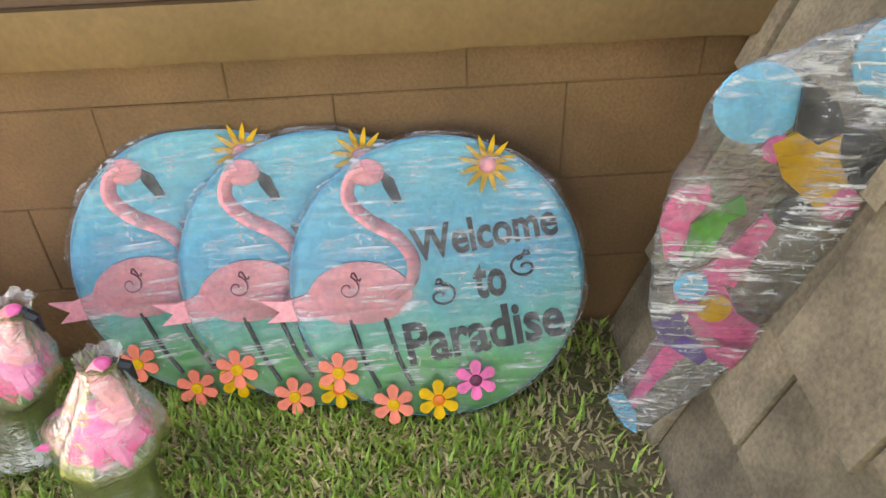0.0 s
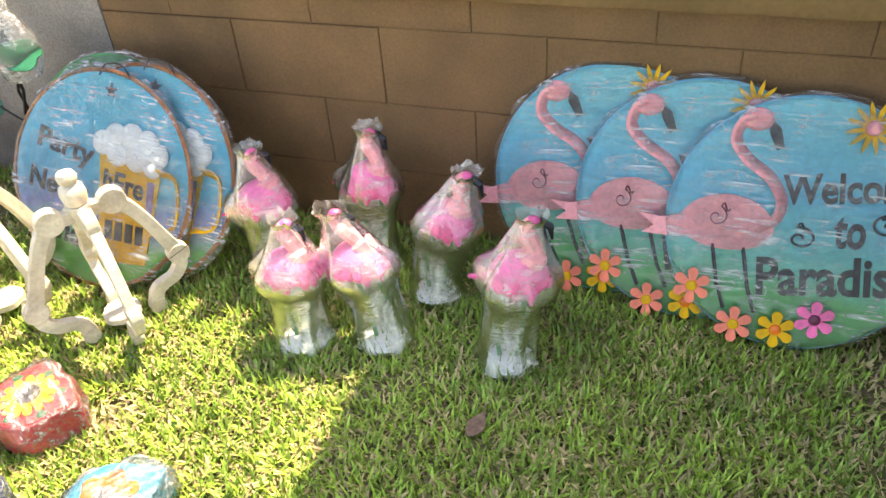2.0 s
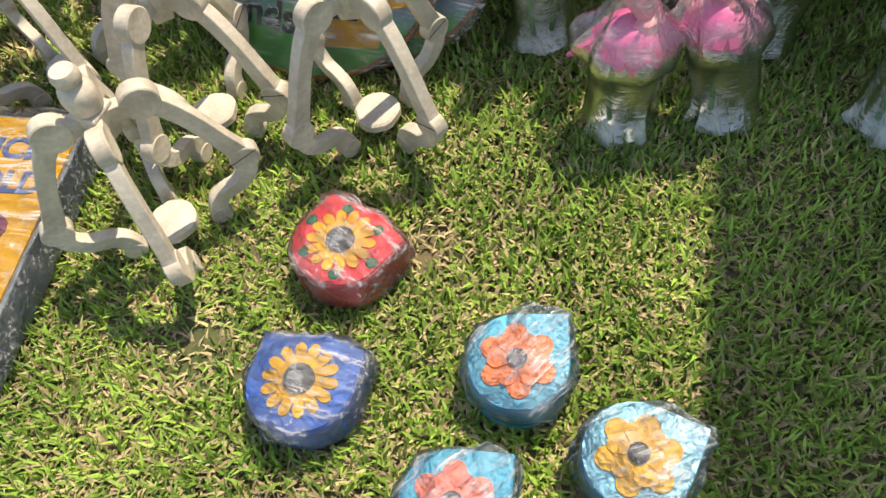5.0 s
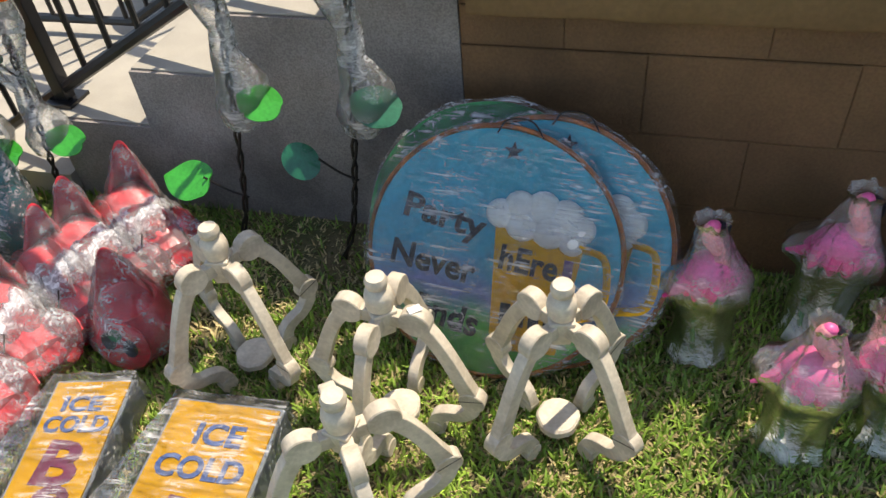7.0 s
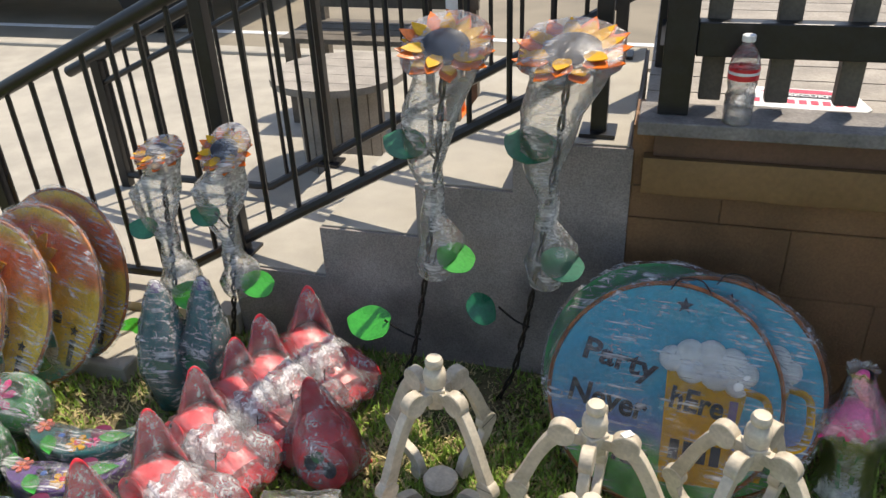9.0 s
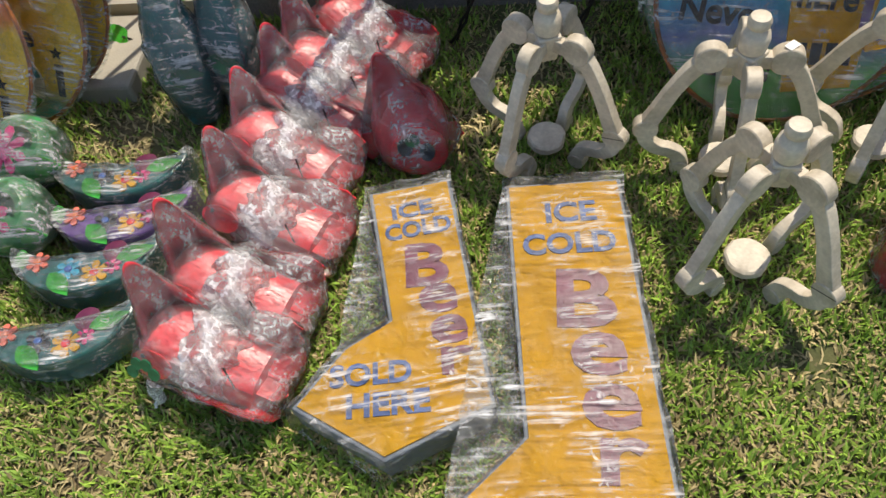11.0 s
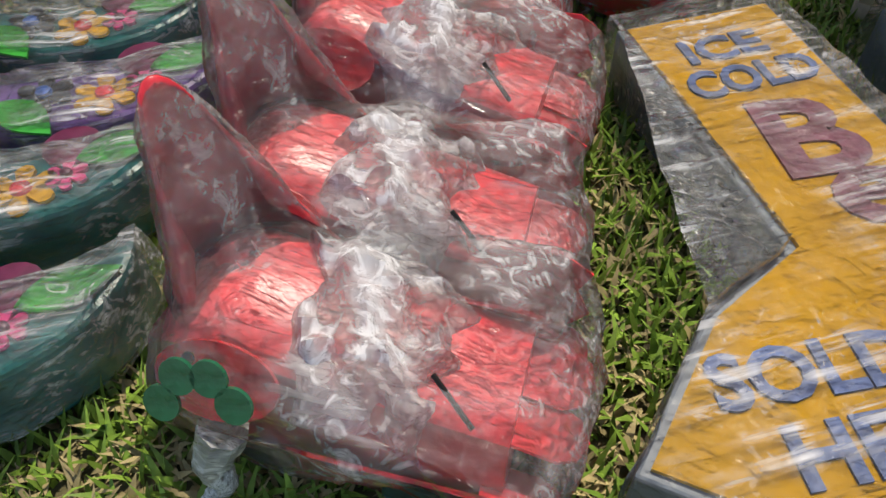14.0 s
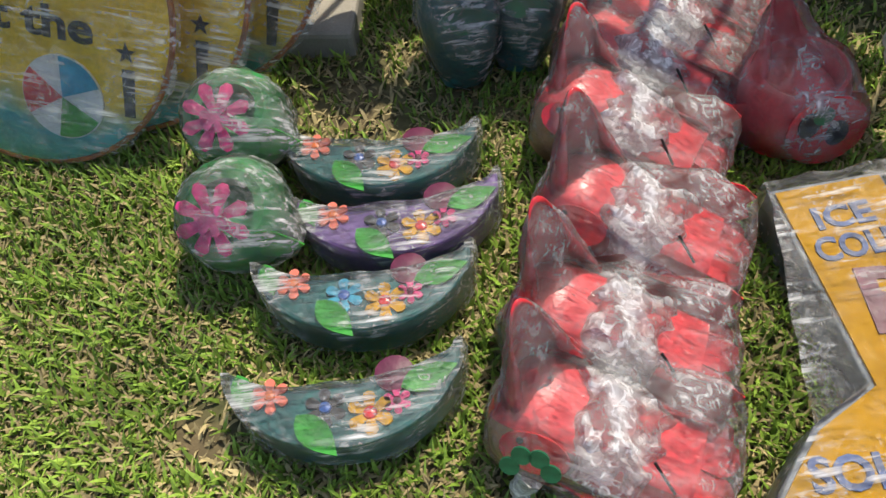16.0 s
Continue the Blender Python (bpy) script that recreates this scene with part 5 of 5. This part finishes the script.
def teal_fish(x, y, turn, label, seed):
    s = thing("teal_wall_planter", label, "garden planter", Matrix.Translation((x, y, 0.0)) @ Matrix.Rotation(radians(turn), 4, "Z") @ Matrix.Rotation(radians(-10), 4, "X"), "teal planters standing by the steps")
    b = bmesh.new()
    rings = []
    for i in range(13):
        t = i / 12
        r = 0.02 + 0.052 * math.sin(math.pi * min(1.0, 0.15 + 0.8 * t)) ** 1.2
        rings.append([b.verts.new((r * math.cos(a), 0.75 * r * math.sin(a), 0.36 * t)) for a in (2 * math.pi * j / 18 for j in range(18))])
    for p, q in zip(rings, rings[1:]):
        for j in range(18):
            b.faces.new((p[j], p[(j + 1) % 18], q[(j + 1) % 18], q[j]))
    b.faces.new(rings[0][::-1])
    b.faces.new(rings[-1])
    part("body", b, TEAL, s)
    part("tip", ball((0, 0, 0.365), (0.016, 0.016, 0.02), 10), PURPLE, s)
    part("leaf_ornament", prism(leaf_outline(0.1, 0.05), 0, 0.003), LEAFDK, s, m=Matrix.Translation((-0.04, -0.065, 0.16)) @ Matrix.Rotation(1.4, 4, "X"), smooth=False)
    film(s, WRAP_FOLD, 0.006, 0.01, 3, seed)


teal_fish(-2.87, 1.66, 10, "tall dark teal planter standing in loose film", 2.0)
teal_fish(-2.77, 1.7, -8, "tall teal planter with purple tip, in loose film", 6.0)


def arrow_sign(outline, m, words, label, seed):
    """A thick yellow arrow sign lying face up on the grass."""
    s = thing("arrow_sign", label, "sign", m, "yellow arrow signs on the grass")
    part("board", prism(outline, 0.0, 0.078), GREYEDGE, s, "grey sides", smooth=False, bevel=0.003)
    inset = []
    n = len(outline)
    for i in range(n):
        a, b, c = (Vector((*outline[(i + k) % n], 0)) for k in (-1, 0, 1))
        d1, d2 = (b - a).normalized(), (c - b).normalized()
        n1, n2 = Vector((-d1.y, d1.x, 0)), Vector((-d2.y, d2.x, 0))
        q = b + (n1 + n2).normalized() * 0.008 / max(0.5, (n1 + n2).normalized().dot(n1))
        inset.append((q.x, q.y))
    part("face", prism(inset, 0.0782, 0.082), SIGN_YELLOW, s, "yellow painted face", smooth=False)
    for body, x, y, w, h, t, mat in words:
        part("lettering", fit_text(body, w, h), mat, s, m=at(x, y, 0.0832, t), smooth=False)
    part("plastic_wrap", film_over(outline, 0.095, seed), WRAP_ARROW, s, "streaky clear stretch film")
    return s


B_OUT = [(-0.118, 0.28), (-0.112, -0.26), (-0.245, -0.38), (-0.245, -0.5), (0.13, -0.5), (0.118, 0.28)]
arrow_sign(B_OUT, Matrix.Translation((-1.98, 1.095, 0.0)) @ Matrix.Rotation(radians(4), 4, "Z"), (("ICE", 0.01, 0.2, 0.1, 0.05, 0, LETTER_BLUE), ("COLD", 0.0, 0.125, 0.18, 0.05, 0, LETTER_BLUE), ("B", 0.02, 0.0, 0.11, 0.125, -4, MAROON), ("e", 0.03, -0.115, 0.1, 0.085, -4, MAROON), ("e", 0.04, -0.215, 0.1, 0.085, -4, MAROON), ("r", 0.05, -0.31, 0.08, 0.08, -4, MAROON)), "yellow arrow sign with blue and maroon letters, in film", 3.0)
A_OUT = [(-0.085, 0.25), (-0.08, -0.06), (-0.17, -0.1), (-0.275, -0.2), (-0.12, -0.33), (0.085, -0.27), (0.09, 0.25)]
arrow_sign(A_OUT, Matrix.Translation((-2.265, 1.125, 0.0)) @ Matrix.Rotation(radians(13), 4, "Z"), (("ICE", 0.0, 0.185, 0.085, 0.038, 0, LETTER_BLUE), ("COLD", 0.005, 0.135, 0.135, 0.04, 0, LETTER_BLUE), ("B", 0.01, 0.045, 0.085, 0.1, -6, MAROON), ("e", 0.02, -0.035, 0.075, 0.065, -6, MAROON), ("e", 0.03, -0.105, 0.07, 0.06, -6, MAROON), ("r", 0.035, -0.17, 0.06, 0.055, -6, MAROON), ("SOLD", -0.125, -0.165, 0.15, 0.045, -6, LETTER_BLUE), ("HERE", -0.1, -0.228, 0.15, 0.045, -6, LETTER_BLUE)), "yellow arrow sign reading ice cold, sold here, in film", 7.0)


def drop_box(x, y, turn, base, side, petal, centre, kind, label, seed):
    """A tear-shaped painted box lying on its back, a flower on its face."""
    s = thing("painted_drop_box", label, "garden ornament", at(x, y, 0.0, turn) @ Matrix.Diagonal((0.98, 0.98, 0.95, 1)), "painted boxes on the lawn")
    k = 0.078
    if kind == "drop":
        out = [(k * math.cos(radians(a)), k * math.sin(radians(a))) for a in range(45, 316, 15)] + [(k * 1.41, -0.0)]
    else:  # square head, rounded foot
        out = [(-0.082, 0.062)] + [(0.085 * math.cos(radians(a)), -0.005 + 0.078 * math.sin(radians(a))) for a in range(180, 361, 15)] + [(0.085, 0.066), (0.02, 0.08)]
    part("box", prism(out, 0.0, 0.082), side, s, smooth=False, bevel=0.004)
    part("face", prism([(a * 0.97, b * 0.97) for a, b in out], 0.0822, 0.086), base, s, smooth=False)
    pointed = kind != "drop"
    f = part("flower_ornament", prism(flower(14 if pointed else 6, 0.06, 0.6 if pointed else 0.34, 0.42, 8, 0.3), 0, 0.003), petal, s, m=at(0, 0, 0.0862), smooth=False)
    if not pointed:
        part("upper_petals", prism(flower(6, 0.045, 0.34, 0.42, 8, 0.8), 0, 0.003), petal, f, m=at(0, 0, 0.0032), smooth=False)
    part("flower_centre", lathe([(0.024, 0), (0.024, 0.006), (0.016, 0.01)] if pointed else [(0.015, 0), (0.015, 0.006), (0.01, 0.01)], 16), centre, f, m=at(0, 0, 0.0034 if pointed else 0.0066))
    if kind == "wide":
        for a in range(0, 360, 60):
            part("spot", lathe([(0.011, 0), (0.008, 0.003)], 10), LEAFDK, s, m=at(0.07 * math.cos(radians(a)), 0.06 * math.sin(radians(a)), 0.0862))
    film(s, WRAP, 0.008, 0.013, 3, seed)
    return s


drop_box(-1.325, 1.195, -28, RED, RED, YELLOW, INK, "wide", "red painted box with a yellow sunflower, in film", 1.0)
drop_box(-1.318, 0.955, -2, BLUE, BLUE, YELLOW, INK, "house", "blue painted box with a yellow sunflower, in film", 2.0)
drop_box(-1.01, 1.04, 55, AQUA, AQUA, ORANGE, INK, "drop", "turquoise drop shaped box with an orange flower, in film", 3.0)
drop_box(-1.06, 0.825, 50, AQUA, AQUA, CORAL, INK, "drop", "turquoise drop box with a coral flower, in film", 4.0)
drop_box(-0.83, 0.935, 30, AQUA, AQUA, YELLOW, INK, "drop", "turquoise drop box with a yellow flower, in film", 5.0)
drop_box(-0.89, 0.735, 45, ORANGE, ORANGE, AQUA, BLUE, "drop", "orange drop box with a turquoise flower, in film", 6.0)


def leaning_bird():
    """A large painted cut-metal bird with hat and dark glasses, propped on the shingles: one plain shape."""
    b = bmesh.new()

    def plate(o, i, z=0.0):
        prism(o, z, z + 0.005, b, i)

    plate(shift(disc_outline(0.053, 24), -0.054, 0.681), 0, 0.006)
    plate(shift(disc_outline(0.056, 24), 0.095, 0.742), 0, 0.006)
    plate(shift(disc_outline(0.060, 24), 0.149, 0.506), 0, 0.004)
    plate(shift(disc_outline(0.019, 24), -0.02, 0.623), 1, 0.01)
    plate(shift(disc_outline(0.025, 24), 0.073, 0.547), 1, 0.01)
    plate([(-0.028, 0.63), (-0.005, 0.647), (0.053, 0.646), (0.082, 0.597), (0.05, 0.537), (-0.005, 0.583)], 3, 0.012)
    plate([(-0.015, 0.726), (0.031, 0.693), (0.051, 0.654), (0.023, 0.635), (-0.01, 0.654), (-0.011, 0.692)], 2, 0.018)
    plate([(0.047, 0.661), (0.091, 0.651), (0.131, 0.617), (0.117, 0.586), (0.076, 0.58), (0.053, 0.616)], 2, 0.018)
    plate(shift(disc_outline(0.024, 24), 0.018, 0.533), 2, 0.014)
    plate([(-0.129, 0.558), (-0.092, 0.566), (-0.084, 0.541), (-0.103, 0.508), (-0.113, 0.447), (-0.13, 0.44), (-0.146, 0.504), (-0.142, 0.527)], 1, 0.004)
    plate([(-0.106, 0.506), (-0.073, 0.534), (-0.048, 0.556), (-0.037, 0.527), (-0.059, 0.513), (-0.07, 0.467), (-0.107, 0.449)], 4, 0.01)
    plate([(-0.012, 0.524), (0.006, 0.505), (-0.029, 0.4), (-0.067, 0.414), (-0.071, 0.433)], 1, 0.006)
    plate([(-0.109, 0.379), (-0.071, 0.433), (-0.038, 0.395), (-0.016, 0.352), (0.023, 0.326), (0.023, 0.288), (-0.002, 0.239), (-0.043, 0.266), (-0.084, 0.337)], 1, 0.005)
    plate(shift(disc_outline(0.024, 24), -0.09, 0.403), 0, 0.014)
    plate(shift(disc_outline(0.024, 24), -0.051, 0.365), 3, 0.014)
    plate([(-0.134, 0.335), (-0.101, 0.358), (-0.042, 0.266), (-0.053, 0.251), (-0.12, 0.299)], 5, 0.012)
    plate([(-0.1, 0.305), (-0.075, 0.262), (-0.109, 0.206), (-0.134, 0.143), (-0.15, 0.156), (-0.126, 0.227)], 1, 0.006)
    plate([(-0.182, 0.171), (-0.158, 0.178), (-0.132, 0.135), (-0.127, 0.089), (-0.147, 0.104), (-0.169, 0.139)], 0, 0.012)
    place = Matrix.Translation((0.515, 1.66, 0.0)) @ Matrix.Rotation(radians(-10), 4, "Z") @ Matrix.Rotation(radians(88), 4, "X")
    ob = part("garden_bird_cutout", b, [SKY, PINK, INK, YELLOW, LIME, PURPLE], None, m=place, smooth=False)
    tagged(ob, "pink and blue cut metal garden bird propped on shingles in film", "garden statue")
    pts = [v.co.copy() for v in ob.data.vertices]
    for lo, hi, sd in ((-1, 0.32, 9.0), (0.27, 2, 12.0)):
        part("plastic_wrap", film_hull([p for p in pts if lo < p.y < hi], 0.004, 0.008, sd, 3), WRAP, ob, "clear stretch film pulled tight")


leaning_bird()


def bottle():
    s = thing("water_bottle", "half full clear plastic water bottle on the plank", "bottle", Matrix.Translation((-1.434, 2.022, 0.8225)) @ Matrix.Scale(1.03, 4))
    clear = wrap_material("clear_bottle_plastic", 0.22, 0.3)
    prof = [(0.028, 0), (0.031, 0.004), (0.03, 0.018), (0.032, 0.024), (0.03, 0.034), (0.032, 0.042), (0.03, 0.052), (0.032, 0.06), (0.028, 0.075), (0.031, 0.09), (0.032, 0.13), (0.028, 0.145), (0.018, 0.165), (0.012, 0.172), (0.012, 0.178)]
    part("shell", lathe(prof, 20), clear, s)
    part("water", lathe([(0.025, 0.004), (0.028, 0.01), (0.028, 0.062), (0.02, 0.0625)], 18), clear, s, "clear water")
    part("label_band", lathe([(0.0325, 0.1), (0.0325, 0.125)], 20), RED, s, "red and white paper label")
    part("label_stripe", lathe([(0.0329, 0.112), (0.0329, 0.118)], 20), WHITE, s)
    part("cap", lathe([(0.0135, 0.179), (0.014, 0.181), (0.014, 0.191), (0.012, 0.193)], 16), WHITE, s, "white screw cap")


bottle()


def yard_sign():
    s = thing("yard_sign", "white and red security sign lying on the deck planks", "sign", Matrix.Translation((-1.26, 2.28, 0.804)) @ Matrix.Rotation(radians(-4), 4, "Z"))
    part("panel", prism([(-0.17, -0.1), (0.13, -0.1), (0.15, -0.07), (0.12, 0.06), (-0.12, 0.06)], 0, 0.004), WHITE, s, smooth=False, bevel=0.001)
    part("red_band", prism([(-0.1, 0.02), (0.1, 0.02), (0.06, 0.05), (-0.06, 0.05)], 0.0042, 0.005), RED, s, smooth=False)
    part("dark_band", box(-0.06, 0.12, -0.015, 0.012, 0.0042, 0.005), INK, s, smooth=False)
    part("lettering", fit_text("SECURITY", 0.13, 0.014, 0.0005), WHITE, s, m=at(0.03, -0.0015, 0.0056), smooth=False)
    for k in range(9):
        part("lettering_bar", box(-0.12 + 0.027 * k, -0.102 + 0.027 * k, -0.065, -0.035, 0.0042, 0.005), RED, s, smooth=False)


yard_sign()


def dead_leaf(x, y, turn):
    b = prism(leaf_outline(0.07, 0.036, 12), 0, 0.001)
    for v in b.verts:
        v.co.z += 4 * v.co.y ** 2 + 1.5 * (v.co.x - 0.035) ** 2 + 0.022
    ob = part("dead_leaf", b, DEADLEAF, None, m=at(x, y, 0.0, turn))
    tagged(ob, "curled brown dead leaf on the grass", "leaf")


dead_leaf(-0.466, 1.385, 80)


def far_things():
    t = thing("round_table", "round weathered plank table on a barrel base", "table", at(-2.98, 3.3, 0.076))
    r = 0.3
    for k in range(5):
        y0, y1 = -r + 2 * r * k / 5 + 0.002, -r + 2 * r * (k + 1) / 5 - 0.002
        edge = [(math.sqrt(max(0.0, r * r - y * y)), y) for y in (y0 + (y1 - y0) * q / 6 for q in range(7))]
        part("top_board", prism(edge + [(-x, y) for x, y in edge[::-1] if x > 1e-6], 0.395, 0.425), DECKWOOD, t, smooth=False)
    for k in range(18):
        a = 2 * math.pi * k / 18
        part("slat", box(-0.03, 0.03, -0.01, 0.01, 0.0, 0.394), DECKWOOD, t, m=Matrix.Translation((0.18 * math.cos(a), 0.18 * math.sin(a), 0)) @ Matrix.Rotation(a + math.pi / 2, 4, "Z"), smooth=False)
    n = thing("wooden_bench", "dark weathered wooden bench with a slatted back", "bench", at(-3.0, 3.95, 0.076))
    for x in (-0.42, 0.42):
        for y in (-0.2, 0.2):
            part("leg", box(x - 0.03, x + 0.03, y - 0.03, y + 0.03, 0.0, 0.42 if y < 0 else 0.95), BALWOOD, n, smooth=False)
    for k in range(4):
        part("seat_slat", box(-0.47, 0.47, -0.23 + 0.11 * k, -0.13 + 0.11 * k, 0.421, 0.445), BALWOOD, n, smooth=False)
    for k in range(3):
        part("back_slat", box(-0.47, 0.47, 0.14, 0.168, 0.52 + 0.15 * k, 0.63 + 0.15 * k), BALWOOD, n, smooth=False)
    c = thing("cloth", "turquoise cloth hanging over the back of the bench", "cloth", at(-2.82, 4.06, 0.66))
    b = bmesh.new()
    rows = [[b.verts.new((0.34 * (i / 14 - 0.5), 0.02 * math.sin(i * 1.3) * (1 - z) + 0.012 * math.sin(i * 2.1), 0.42 * z + 0.01 * math.sin(i * 0.9))) for i in range(15)] for z in (k / 8 for k in range(9))]
    for p, q in zip(rows, rows[1:]):
        for i in range(14):
            b.faces.new((p[i], p[i + 1], q[i + 1], q[i]))
    o = part("drape", b, TOWEL, c)
    o.modifiers.new("cloth", "SOLIDIFY").thickness = 0.004
    v = thing("traffic_post", "orange plastic traffic post with a pale band", "traffic post", at(-2.62, 3.95, 0.076))
    part("tube", lathe([(0.1, 0.0), (0.1, 0.03), (0.045, 0.04), (0.042, 0.3), (0.046, 0.31), (0.046, 0.33), (0.04, 0.34), (0.038, 0.9), (0.02, 0.92)], 20), ORANGE, v)
    part("pale_band", lathe([(0.0405, 0.56), (0.0405, 0.64)], 20), WHITE, v)
    car = thing("parked_car", "white parked car on the far side of the road", "car", at(-6.95, 6.55, 0.0))
    body = prism([(-2.1, 0.35), (-2.1, 0.8), (-1.7, 0.95), (-1.1, 1.35), (0.6, 1.38), (1.2, 0.98), (2.0, 0.86), (2.1, 0.6), (2.05, 0.32)], -0.8, 0.8)
    part("body", body, CARPAINT, car, m=Matrix.Rotation(math.pi / 2, 4, "X"), bevel=0.05)
    part("window_band", prism([(-1.0, 1.0), (-0.95, 1.25), (0.5, 1.28), (0.95, 1.0)], 0.8, 0.806), INK, car, m=Matrix.Rotation(math.pi / 2, 4, "X"), smooth=False)
    for x in (-1.35, 1.35):
        for y in (-0.78, 0.78):
            w = part("wheel", lathe([(0.2, -0.1), (0.32, -0.1), (0.34, -0.06), (0.34, 0.06), (0.32, 0.1), (0.2, 0.1)], 28), RUBBER, car, m=Matrix.Translation((x, y, 0.34)) @ Matrix.Rotation(math.pi / 2, 4, "X"))
            part("rim", lathe([(0.19, -0.095), (0.05, -0.08), (0.05, 0.08), (0.19, 0.095)], 20), GREYEDGE, w)
    f = thing("storefront", "pale building across the road", "building", at(-6, 21, 0))
    part("wall", box(-40, 45, 0, 4, -0.1, 5), CONCRETE, f, smooth=False)


far_things()
